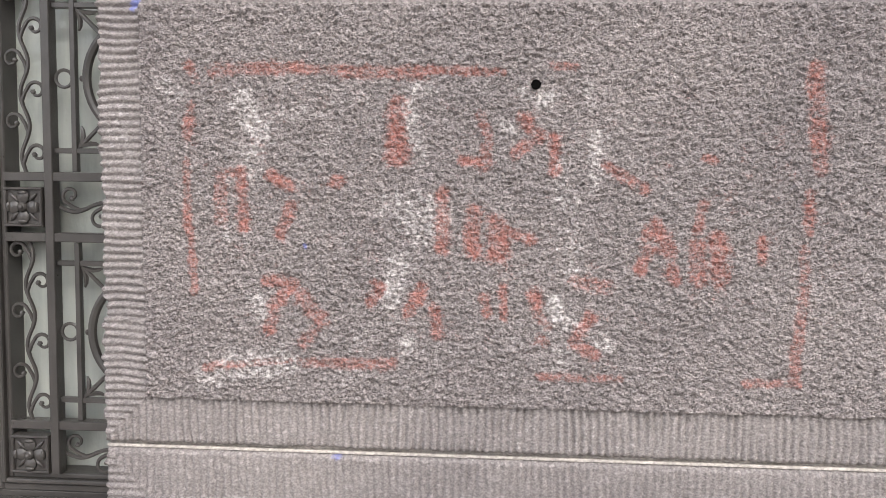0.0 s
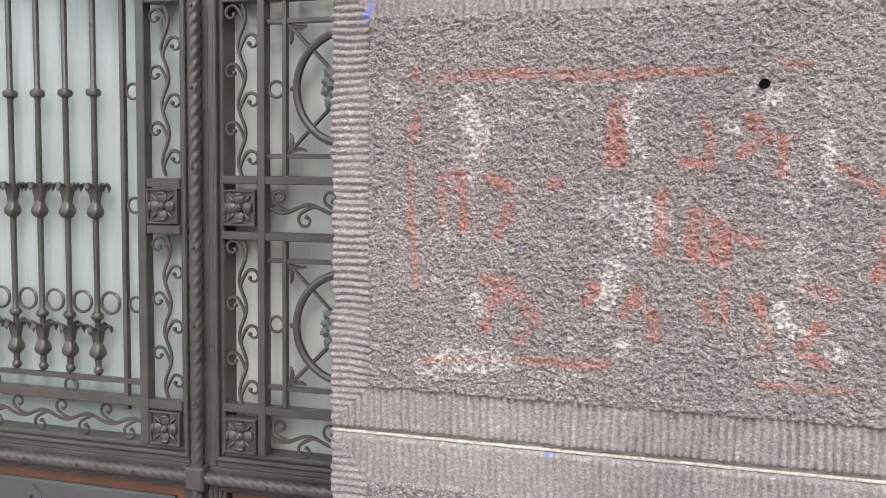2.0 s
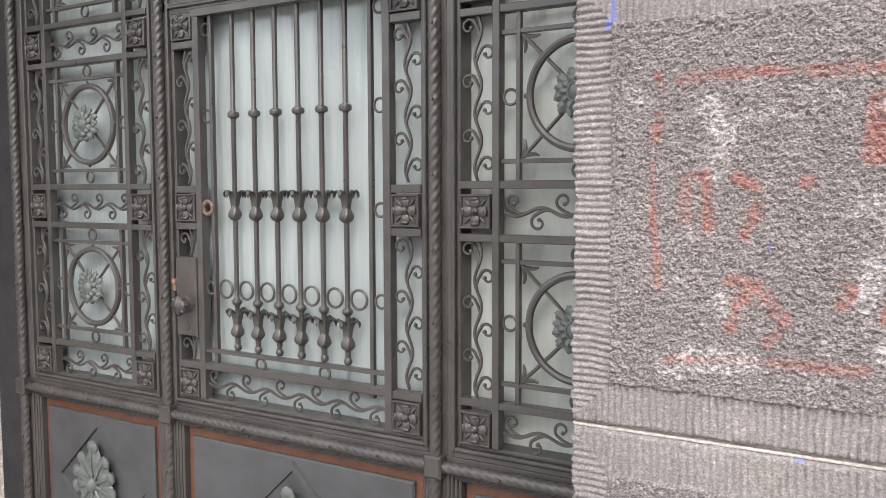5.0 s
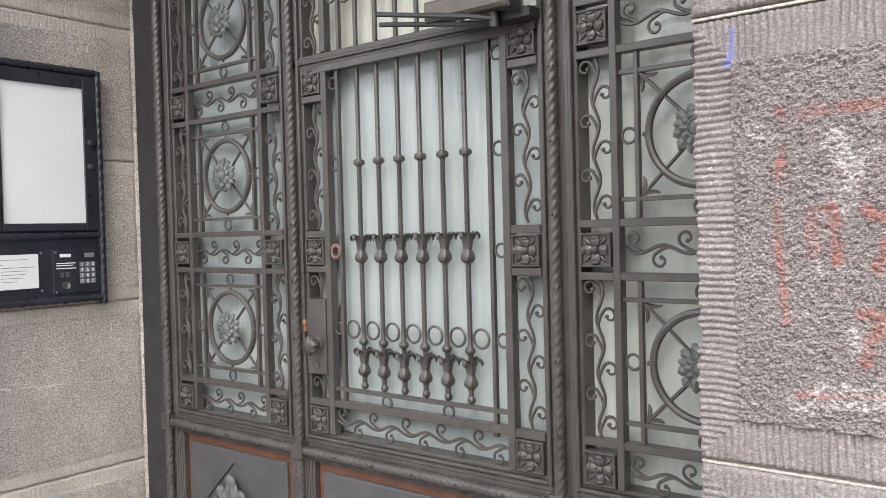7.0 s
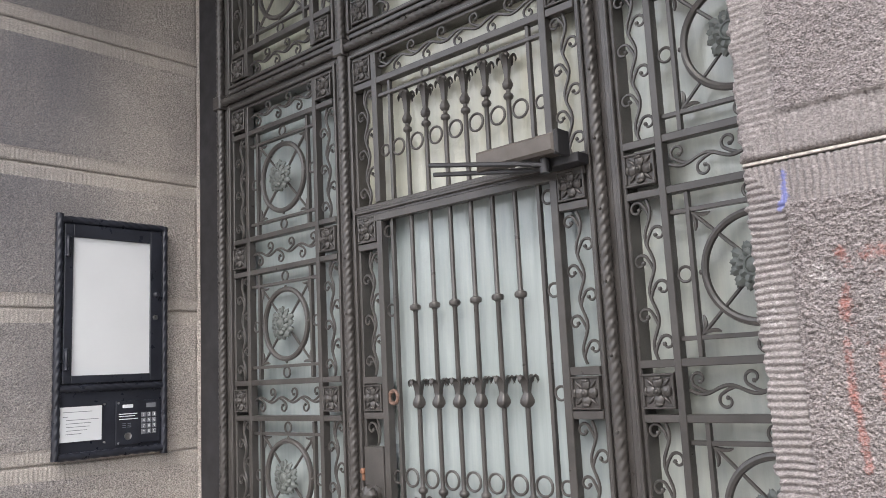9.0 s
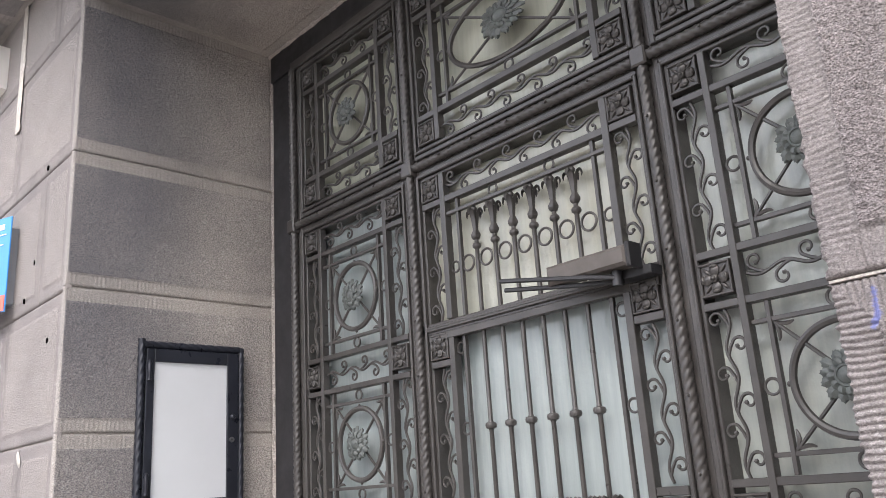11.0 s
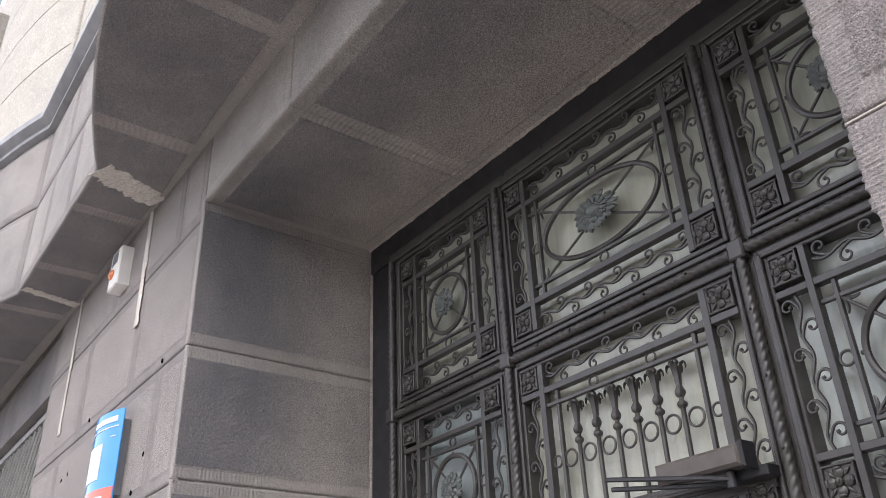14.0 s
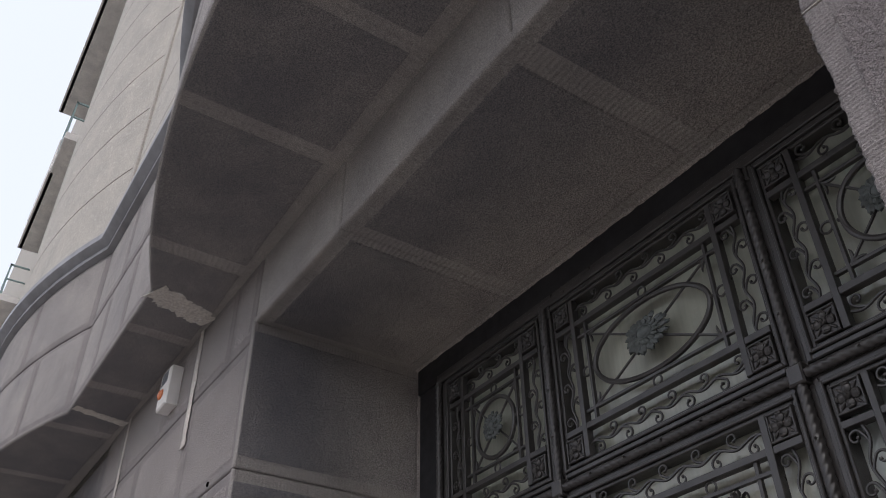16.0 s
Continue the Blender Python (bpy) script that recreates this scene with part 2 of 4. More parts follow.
                verts.append(p + side * k * math.cos(t) + up * k * math.sin(t))
        for i in range(n):
            for j in range(segs):
                j2 = (j + 1) % segs
                faces.append((i * segs + j, i * segs + j2, (i + 1) * segs + j2, (i + 1) * segs + j))
        faces += [tuple(range(segs))[::-1], tuple(n * segs + j for j in range(segs))]
        return self.add(verts, faces)


def mesh_of(name, m, mats, smooth=False, slots=None):
    me = bpy.data.meshes.new(name)
    me.from_pydata(m.v, [], m.f)
    for mat in mats if isinstance(mats, (list, tuple)) else [mats]:
        me.materials.append(mat)
    if smooth:
        me.polygons.foreach_set("use_smooth", [True] * len(me.polygons))
        me.set_sharp_from_angle(angle=radians(42))
    if slots is not None:
        me.polygons.foreach_set("material_index", slots)
    me.update()
    return me


def thing(name, at, label="", category="", group="", kind=""):
    ob = new(name)
    ob.location = at
    ob.empty_display_size = 0.1
    return tagged(ob, label, category, group, kind)


def part(name, m, mat, parent, label="", at=(0, 0, 0), smooth=True):
    """One mesh as a child; at: its place in its parent's space. m may be a Mesh or mesh data to share."""
    ob = new(name, m if isinstance(m, bpy.types.Mesh) else mesh_of(name, m, mat, smooth))
    ob.parent = parent
    ob.location = at
    return tagged(ob, label)


def single(name, m, mat, label="", category="", group="", kind="", smooth=True):
    return tagged(new(name, mesh_of(name, m, mat, smooth)), label, category, group, kind)


# ---- stone relief ----
def value_noise(u, v, cell, seed):
    rng = np.random.RandomState(seed)
    grid = rng.rand(256, 256)
    a, b = u / cell, v / cell
    i, j = np.floor(a).astype(int), np.floor(b).astype(int)
    f, g = a - i, b - j
    f, g = f * f * (3 - 2 * f), g * g * (3 - 2 * g)
    at = lambda p, q: grid[p % 256, q % 256]
    return (at(i, j) * (1 - f) + at(i + 1, j) * f) * (1 - g) + (at(i, j + 1) * (1 - f) + at(i + 1, j + 1) * f) * g


def stone_block(parent, place, normal, width, height, margins, res, seed, mats, pitch=0.0102, rough=0.0057, groove=0.0044, strokes=None, rag=0.0, proud=0.002, joints=(), jm=0.09):
    """One dressed block: a hammered field inside combed margins (left, right, bottom, top). place(u, v) gives the flat surface as arrays."""
    nu, nv = max(4, int(width / res)), max(4, int(height / res))
    u, v = np.meshgrid(np.linspace(0, width, nu + 1), np.linspace(0, height, nv + 1), indexing="ij")
    ml, mr, mb, mt = [max(m, 1e-4) for m in margins]
    far = np.stack([u / ml, (width - u) / mr, v / mb, (height - v) / mt])
    cut = np.full_like(u, 9.0)
    for j in joints:
        cut = np.minimum(cut, np.abs(u - j))
    far = np.concatenate([far, (cut / jm)[None]])
    near, which = far.min(0), far.argmin(0)
    which = np.where(which == 4, 0, which)
    wob = value_noise(u, v, 0.03, seed + 1) * 0.5 + value_noise(u, v, 0.11, seed + 2) * 0.6
    phase = np.where(which < 2, v, u) / pitch + wob * 0.7
    h_margin = -groove * (0.5 + 0.5 * np.cos(2 * np.pi * phase)) ** 1.5 * (0.55 + 0.8 * value_noise(u, v, 0.02, seed + 3)) - 0.0012 * value_noise(u, v, res * 1.6, seed + 4)
    flake = value_noise(u + 0.006 * wob, v * 1.4, 0.0056, seed + 5) * 0.46 + value_noise(u, v * 1.25, 0.0034, seed + 6) * 0.56 + value_noise(u, v, 0.05, seed + 7) * 0.12
    h_field = proud + rough * (flake - 0.53) * 1.5 + rough * 0.5 * (value_noise(u, v, res * 1.3, seed + 8) - 0.5)
    h = np.where(near < 1 + 0.06 * (wob - 0.5), h_margin, h_field)
    edge = np.minimum.reduce([u, width - u, v, height - v, cut])
    h = h - 0.007 * np.clip(1 - edge / 0.006, 0, 1) ** 2 * (0.6 + 0.8 * value_noise(u, v, 0.015, seed + 9))
    shift = rag * (value_noise(u, v, pitch * 0.8, seed + 10) - 0.3 + 1.2 * np.clip(value_noise(u, v, 0.045, seed + 11) - 0.55, 0, 1)) * np.clip(1 - u / 0.02, 0, 1)
    p = place(u + shift, v) + np.asarray(normal)[:, None, None] * h
    verts = p.reshape(3, -1).T
    ids = np.arange((nu + 1) * (nv + 1)).reshape(nu + 1, nv + 1)
    quads = np.stack([ids[:-1, :-1], ids[1:, :-1], ids[1:, 1:], ids[:-1, 1:]], -1).reshape(-1, 4)
    slot = (near[:-1, :-1] < 1).astype(int).ravel()
    # the sides of the block go back into the wall
    border = np.concatenate([ids[:, 0], ids[-1, 1:], ids[-2::-1, -1], ids[0, -2:0:-1]])
    back = verts[border] - np.asarray(normal) * 0.022
    k = len(verts)
    ring = np.arange(len(border))
    nxt = np.roll(ring, -1)
    skirt = np.stack([border[ring], k + ring, k + nxt, border[nxt]], -1)
    a, b, c = verts[quads[0, 0]], verts[quads[0, 1]], verts[quads[0, 3]]
    if np.dot(np.cross(b - a, c - a), normal) < 0:
        quads, skirt = quads[:, ::-1], skirt[:, ::-1]
    me = bpy.data.meshes.new("stone_block")
    me.from_pydata(np.concatenate([verts, back]).tolist(), [], np.concatenate([quads, skirt]).tolist())
    for mat in mats:
        me.materials.append(mat)
    me.polygons.foreach_set("material_index", np.concatenate([slot, np.ones(len(skirt), int)]))
    me.polygons.foreach_set("use_smooth", np.ones(len(quads) + len(skirt), bool))
    me.update()
    if strokes:
        colour = np.zeros((len(verts) + len(back), 4))
        colour[:, 3] = 1
        X, Z = verts[:, 0], verts[:, 2]
        for channel, power, rows in strokes:
            for x0, z0, x1, z1, half in rows:
                dx, dz = x1 - x0, z1 - z0
                t = np.clip(((X - x0) * dx + (Z - z0) * dz) / (dx * dx + dz * dz + 1e-9), 0, 1)
                d = np.hypot(X - x0 - t * dx, Z - z0 - t * dz)
                colour[: len(verts), channel] = np.maximum(colour[: len(verts), channel], power * np.clip(1.25 - d / (3.6 * half), 0, 1))
        layer = me.attributes.new("paint", "FLOAT_COLOR", "POINT")
        layer.data.foreach_set("color", colour.ravel())
    ob = new("stone_block", me)
    ob.parent = parent
    return ob


def plane_at(origin, along, up):
    o, a, b = (np.array(q, float)[:, None, None] for q in (origin, along, up))
    return lambda u, v: o + a * u + b * v


# ---- the building: measures ----
FY, XL, XR, H, ZS, XC = 1.25, -3.675, -0.463, 4.01, 4.43, -1.86
GY = 2.225
Y2 = 0.806


def bow_front(x):
    """The plan of the projecting storey: two shallow bows with a straight piece between."""
    out = np.zeros_like(x)
    for c in (-1.86, -8.82):
        dx = np.minimum(np.abs(x - c), 2.48)
        out = np.maximum(out, np.sqrt(7.13**2 - dx**2) - 6.685)
    return Y2 - np.maximum(out, 0)


# ground
# street and footway stay out of view; their pale tone bounces light up
single("ground", Mesh().box(-300, 300, -300, 300, -0.5, -0.17), ASPHALT, "unseen street surface, toned pale to bounce light", "ground", kind="structure", smooth=False)
single("pavement", Mesh().box(-60, 40, -7, 3.2, -0.3, 0.0), PAVING, "unseen paved footway along the building, toned pale to bounce light", "pavement", kind="structure", smooth=False)
# added wall out of view, height and tone set for the doorway's light
single("backdrop_wall", Mesh().box(-90, 90, -25, -24, -0.2, 6.5), FARWALL, "unseen plain wall added across the street, bounces light back", "wall", kind="structure", smooth=False)

# ---- right wall with the old red inscription ----
RED_BORDER = (
    (-0.337, 1.680, -0.330, 1.659, 0.0050), (-0.308, 1.675, -0.213, 1.677, 0.0056), (-0.210, 1.678, -0.156, 1.674, 0.0050),
    (-0.142, 1.672, -0.042, 1.671, 0.0062), (-0.039, 1.673, -0.004, 1.675, 0.0031), (-0.336, 1.631, -0.342, 1.592, 0.0050),
    (-0.342, 1.556, -0.341, 1.476, 0.0043), (-0.339, 1.476, -0.333, 1.389, 0.0037), (-0.032, 1.676, 0.059, 1.672, 0.0037),
    (0.121, 1.681, 0.147, 1.679, 0.0037), (0.434, 1.678, 0.446, 1.559, 0.0074), (0.436, 1.528, 0.436, 1.479, 0.0050),
    (0.433, 1.459, 0.433, 1.412, 0.0050), (0.435, 1.412, 0.429, 1.334, 0.0050), (0.427, 1.334, 0.427, 1.292, 0.0050),
    (-0.320, 1.293, -0.209, 1.305, 0.0037), (-0.192, 1.302, -0.078, 1.303, 0.0050), (0.112, 1.292, 0.213, 1.290, 0.0037),
    (0.368, 1.290, 0.433, 1.291, 0.0037))
RED_UPPER = (
    (-0.069, 1.634, -0.072, 1.566, 0.0099), (-0.298, 1.542, -0.298, 1.484, 0.0062), (-0.298, 1.543, -0.272, 1.546, 0.0050),
    (-0.272, 1.542, -0.268, 1.474, 0.0056), (-0.232, 1.543, -0.210, 1.529, 0.0050), (-0.207, 1.507, -0.221, 1.467, 0.0056),
    (-0.151, 1.535, -0.144, 1.535, 0.0056), (-0.012, 1.524, -0.015, 1.453, 0.0062), (0.032, 1.620, 0.042, 1.595, 0.0050),
    (0.042, 1.595, 0.038, 1.555, 0.0056), (0.010, 1.564, 0.047, 1.560, 0.0043), (0.085, 1.614, 0.105, 1.592, 0.0062),
    (0.078, 1.573, 0.105, 1.596, 0.0056), (0.123, 1.592, 0.126, 1.552, 0.0050), (0.193, 1.557, 0.236, 1.530, 0.0050),
    (0.309, 1.569, 0.319, 1.567, 0.0043), (0.025, 1.500, 0.026, 1.449, 0.0068), (0.053, 1.482, 0.058, 1.450, 0.0093),
    (0.063, 1.478, 0.098, 1.465, 0.0050))
RED_MIDDLE = (
    (0.251, 1.490, 0.238, 1.458, 0.0062), (0.238, 1.458, 0.235, 1.430, 0.0056), (0.251, 1.486, 0.271, 1.449, 0.0062),
    (0.273, 1.449, 0.276, 1.418, 0.0056), (0.243, 1.462, 0.265, 1.458, 0.0062), (0.308, 1.514, 0.302, 1.481, 0.0050),
    (0.303, 1.459, 0.305, 1.423, 0.0087), (0.327, 1.469, 0.334, 1.419, 0.0087), (0.341, 1.459, 0.339, 1.424, 0.0056),
    (0.380, 1.469, 0.381, 1.442, 0.0043))
RED_LOWER = (
    (-0.239, 1.408, -0.203, 1.406, 0.0056), (-0.208, 1.401, -0.227, 1.375, 0.0068), (-0.227, 1.375, -0.234, 1.348, 0.0062),
    (-0.192, 1.386, -0.167, 1.358, 0.0081), (-0.167, 1.356, -0.192, 1.329, 0.0056), (-0.099, 1.408, -0.089, 1.403, 0.0043),
    (-0.089, 1.403, -0.104, 1.380, 0.0043), (-0.038, 1.404, -0.055, 1.371, 0.0056), (-0.022, 1.374, -0.019, 1.343, 0.0050),
    (0.039, 1.391, 0.045, 1.371, 0.0050), (0.064, 1.406, 0.065, 1.365, 0.0037), (0.104, 1.397, 0.108, 1.372, 0.0062),
    (0.108, 1.372, 0.121, 1.357, 0.0050), (0.113, 1.339, 0.117, 1.336, 0.0050), (0.154, 1.413, 0.194, 1.407, 0.0062),
    (0.173, 1.368, 0.156, 1.337, 0.0056), (0.156, 1.337, 0.179, 1.322, 0.0056))
WHITE_STAINS = (
    (-0.271, 1.638, -0.246, 1.596, 0.0112), (-0.246, 1.596, -0.238, 1.605, 0.0056), (-0.254, 1.574, -0.254, 1.550, 0.0093),
    (-0.370, 1.655, -0.356, 1.641, 0.0081), (-0.056, 1.629, -0.041, 1.562, 0.0074), (-0.046, 1.653, -0.025, 1.650, 0.0056),
    (-0.084, 1.510, -0.026, 1.492, 0.0136), (-0.058, 1.491, -0.037, 1.470, 0.0118), (0.090, 1.650, 0.113, 1.641, 0.0081),
    (0.162, 1.654, 0.169, 1.632, 0.0050), (0.176, 1.597, 0.176, 1.534, 0.0056), (0.064, 1.609, 0.069, 1.605, 0.0056),
    (-0.069, 1.435, -0.079, 1.383, 0.0087), (-0.251, 1.379, -0.245, 1.366, 0.0087), (-0.315, 1.288, -0.214, 1.301, 0.0124),
    (0.125, 1.388, 0.143, 1.363, 0.0068), (0.143, 1.363, 0.168, 1.353, 0.0062), (0.188, 1.341, 0.194, 1.334, 0.0074),
    (-0.056, 1.332, -0.061, 1.322, 0.0074))
WHITE_SPECKS = (
    (-0.228, 1.621, -0.138, 1.627, 0.0099), (-0.295, 1.499, -0.291, 1.466, 0.0062), (-0.078, 1.378, -0.115, 1.331, 0.0099),
    (-0.135, 1.283, -0.104, 1.289, 0.0087), (0.086, 1.336, 0.121, 1.357, 0.0081), (-0.444, 1.630, -0.434, 1.598, 0.0124),
    (-0.029, 1.453, -0.012, 1.449, 0.0056), (-0.117, 1.643, -0.145, 1.628, 0.0099), (0.158, 1.327, 0.116, 1.304, 0.0124),
    (0.138, 1.554, 0.148, 1.427, 0.0136))
BLUE_MARKS = ((-0.402, 1.803, -0.403, 1.765, 0.0022), (-0.403, 1.765, -0.412, 1.752, 0.0025), (-0.189, 1.454, -0.188, 1.450, 0.0015), (-0.150, 1.178, -0.146, 1.178, 0.003))
RED_WASH = ((-0.25, 1.55, 0.38, 1.50, 0.11), (-0.2, 1.38, 0.2, 1.38, 0.06))
WHITE_WASH = ((-0.25, 1.60, 0.15, 1.60, 0.06), (-0.1, 1.42, 0.15, 1.36, 0.07), (-0.3, 1.29, 0.05, 1.28, 0.03), (0.05, 1.2, 0.3, 1.24, 0.03))
PAINT = [(0, 0.38, RED_BORDER), (0, 0.39, RED_UPPER), (0, 0.385, RED_MIDDLE), (0, 0.40, RED_LOWER), (0, 0.23, RED_WASH), (1, 0.36, WHITE_STAINS), (1, 0.275, WHITE_SPECKS), (1, 0.21, WHITE_WASH), (2, 0.44, BLUE_MARKS)]
wall = Mesh().box(XR + 0.012, 3.5, FY + 0.014, FY + 0.5, 0, 4.48).box(-0.04, 3.5, FY + 0.5, 2.7, 0, 4.48)
wall_right = single("wall_right", wall, MORTAR, "granite wall of tooled blocks with faded red painted writing", "wall", kind="structure", smooth=False)
for i, (z0, z1, wide, res, rag) in enumerate(((0.84, 1.179, 1.2, 0.0025, 0.010), (1.187, 1.821, 1.2, 0.0017, 0.008), (1.829, 2.468, 1.0, 0.0036, 0.008), (2.476, 3.12, 0.8, 0.0036, 0.008), (3.128, 3.77, 0.8, 0.0045, 0.008), (3.778, 4.447, 0.8, 0.005, 0.006))):
    stone_block(wall_right, plane_at((XR, FY, z0), (1, 0, 0), (0, 0, 1)), (0, -1, 0), wide, z1 - z0, (0.06, 0.06, 0.062, 0.064), res, 40 + 20 * i, (STONE, TOOLED), strokes=PAINT if i < 3 else None, rag=rag)
for z in (1.183, 1.825, 2.472, 3.124, 3.774):
    part("mortar_joint", Mesh().box(XR + 0.004, 1.0, FY + (0.007 if z < 1.5 else 0.0015), FY + 0.02, z - 0.0036, z + 0.0006, 0.0008), MORTAR, wall_right)
# black plug stands in for the shade inside the hole
hole = Mesh().lathe(0, 0, 0, ((0.0, 0.0062), (0.012, 0.0055), (0.012, 0.0005)), 14, "y")
part("drill_hole", hole, HOLESHADE, wall_right, "small drilled hole, its shade a flat black plug", (0.100, FY - 0.0075, 1.657))

# ---- left reveal, left facade, fascia ----
wall = Mesh().box(-6.75, XL - 0.014, FY + 0.014, 2.7, 0, 4.48)
wall_left = single("wall_left", wall, MORTAR, "sooty granite wall of tooled blocks beside the doorway, shade toned in", "wall", kind="structure", smooth=False)
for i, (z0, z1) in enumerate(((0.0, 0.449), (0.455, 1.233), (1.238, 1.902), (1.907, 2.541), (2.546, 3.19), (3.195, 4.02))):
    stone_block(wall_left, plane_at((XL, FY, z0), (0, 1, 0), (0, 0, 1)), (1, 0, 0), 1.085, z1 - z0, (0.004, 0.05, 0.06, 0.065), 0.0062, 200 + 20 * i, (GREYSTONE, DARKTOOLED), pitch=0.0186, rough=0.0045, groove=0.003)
COURSES = ((0.6, 1.234, (-4.1, -5.2)), (1.24, 1.882, (-4.15, -5.0, -5.95)), (1.888, 2.522, (-4.49, -5.4)), (2.528, 3.186, (-4.04, -5.1, -6.0)), (3.192, 3.9, (-4.55, -5.6)), (3.906, 4.447, (-4.02, -5.2)))
for i, (z0, z1, cuts) in enumerate(COURSES):
    xs = (XL, *cuts, -6.75)
    for j in range(len(xs) - 1):
        stone_block(wall_left, plane_at((xs[j] - 0.002, FY, z0), (-1, 0, 0), (0, 0, 1)), (0, -1, 0), xs[j] - xs[j + 1] - 0.004, z1 - z0, (0.055, 0.055, 0.06, 0.065), 0.0085, 400 + 30 * i + 3 * j, (FRONTSTONE, TOOLED), pitch=0.024, rough=0.004, groove=0.0025)
fascia = single("wall_over_door", Mesh().box(XL, -0.04, FY + 0.014, 2.7, H + 0.016, 4.48), MORTAR, "granite lintel course over the doorway", "wall", kind="structure", smooth=False)
for j, (x0, x1) in enumerate(((XL, -2.70), (-2.70, -1.40), (-1.40, XR))):
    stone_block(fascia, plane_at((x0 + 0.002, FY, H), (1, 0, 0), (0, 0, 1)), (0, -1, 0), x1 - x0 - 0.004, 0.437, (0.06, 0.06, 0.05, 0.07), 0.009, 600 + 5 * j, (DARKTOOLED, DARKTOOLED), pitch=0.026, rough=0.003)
holder = thing("soffit_of_doorway", (0, 0, 0), "sooty granite soffit slabs over the doorway, shade toned in", "ceiling", kind="structure")
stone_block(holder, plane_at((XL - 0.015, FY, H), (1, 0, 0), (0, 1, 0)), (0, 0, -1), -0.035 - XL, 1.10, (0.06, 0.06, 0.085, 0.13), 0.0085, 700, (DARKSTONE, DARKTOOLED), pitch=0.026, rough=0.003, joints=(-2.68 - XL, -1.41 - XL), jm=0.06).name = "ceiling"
holder = thing("soffit_of_bay", (0, 0, 0), "grey granite soffit under the bowed bay", "ceiling", kind="structure")


def bay_soffit(u, v):
    x = 1.6 - u
    return np.stack([x, FY + 0.02 - (FY + 0.02 - bow_front(x)) * v / 0.6, np.full_like(u, ZS)])


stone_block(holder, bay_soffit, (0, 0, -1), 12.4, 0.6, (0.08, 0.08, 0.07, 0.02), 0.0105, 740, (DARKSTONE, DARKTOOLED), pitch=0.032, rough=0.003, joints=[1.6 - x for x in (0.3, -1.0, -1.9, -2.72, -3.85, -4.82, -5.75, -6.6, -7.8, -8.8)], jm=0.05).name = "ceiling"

# filled cable chase: along the bay's soffit, then down the wall
chase = thing("plaster_patch", (-4.6, FY, 4.0), "pale ragged plaster filling of a cable chase", "plaster", group="plaster patches")


def ragged(a, b, width, seed, n=40):
    """A thin uneven strip between two points on a wall or soffit."""
    rng, a, b = random.Random(seed), Vector(a), Vector(b)
    d = (b - a).normalized()
    across = d.cross(Vector((0, 1, 0) if abs(d.y) < 0.5 else (0, 0, 1))).normalized()
    off = Vector((0, -1, 0)) if abs(d.y) < 0.5 else Vector((0, 0, -1))
    verts, faces, wide = [], [], width
    for i in range(n + 1):
        wide += (width * rng.uniform(0.55, 1.5) - wide) * 0.5
        p = a.lerp(b, i / n)
        verts += [p - across * wide, p + across * wide * rng.uniform(0.8, 1.1), p - across * wide * 0.8 + off * 0.004, p + across * wide * 0.8 + off * 0.004]
        if i:
            k = 4 * i
            faces += [(k - 4, k, k + 2, k - 2), (k - 2, k + 2, k + 3, k - 1), (k - 1, k + 3, k + 1, k - 3)]
    faces += [(0, 2, 3, 1), (4 * n, 4 * n + 1, 4 * n + 3, 4 * n + 2)]
    return Mesh().add([p - Vector((-4.6, FY, 4.0)) for p in verts], faces)


part("patch", ragged((-4.50, FY - 0.02, ZS - 0.003), (-4.33, Y2 + 0.02, ZS - 0.003), 0.085, 3), PLASTER, chase)
part("patch", ragged((-4.62, FY - 0.007, ZS - 0.002), (-4.60, FY - 0.007, 3.62), 0.036, 4), PLASTER, chase)
chase = thing("plaster_patch", (-4.6, FY, 4.0), "thin pale plaster line over a cable chase", "plaster", group="plaster patches")
part("patch", ragged((-6.30, FY - 0.01, ZS - 0.003), (-6.2, Y2 + 0.02, ZS - 0.003), 0.045, 5), PLASTER, chase)
part("patch", ragged((-6.17, FY - 0.007, ZS - 0.002), (-6.12, FY - 0.007, 3.35), 0.026, 6), PLASTER, chase)
for x, z, s in ((-4.63, 1.82, 1), (-4.14, 1.83, 2), (-4.58, 1.74, 7)):
    spot = Mesh().blob(0, 0, 0, 0.02, 0.006, 0.045, 0.3 * s, 9, 4)
    ob = single("plaster_spot", spot, PLASTER, "small pale plaster spot on the granite", "plaster", group="plaster spots")
    ob.location = (x, FY - 0.003, z)
# black discs drawn for the shade in old anchor holes
for x, z in ((-3.86, 2.33), (-4.03, 3.22), (-4.127, 2.758), (-4.247, 2.591), (-5.80, 2.973), (-5.656, 2.985), (-5.78, 2.745), (-5.628, 2.746), (-5.34, 3.256)):
    ob = single("anchor_hole", Mesh().lathe(0, 0, 0, ((0, 0.014), (0.012, 0.012), (0.012, 0.001)), 10, "y"), HOLESHADE, "old anchor hole in the granite, shade drawn as black", "hole", group="anchor holes")
    ob.location = (x, FY - 0.004, z)



def bead(a, b, out, down, seed, step=0.012):
    """A ragged mortar fillet along an inner corner."""
    rng, a, b = random.Random(seed), Vector(a), Vector(b)
    n, verts, faces, k = int((b - a).length / step), [], [], 0.6
    for i in range(n + 1):
        k += (rng.uniform(0.25, 1.3) - k) * 0.55
        p = a.lerp(b, i / n)
        verts += [p, p + Vector(out) * k, p + (Vector(out) + Vector(down)) * 0.62 * k, p + Vector(down) * k]
        if i:
            q = 4 * i
            faces += [(q - 4 + j, q + j, q + j + 1, q - 3 + j) for j in range(3)]
    return Mesh().add(verts, faces)


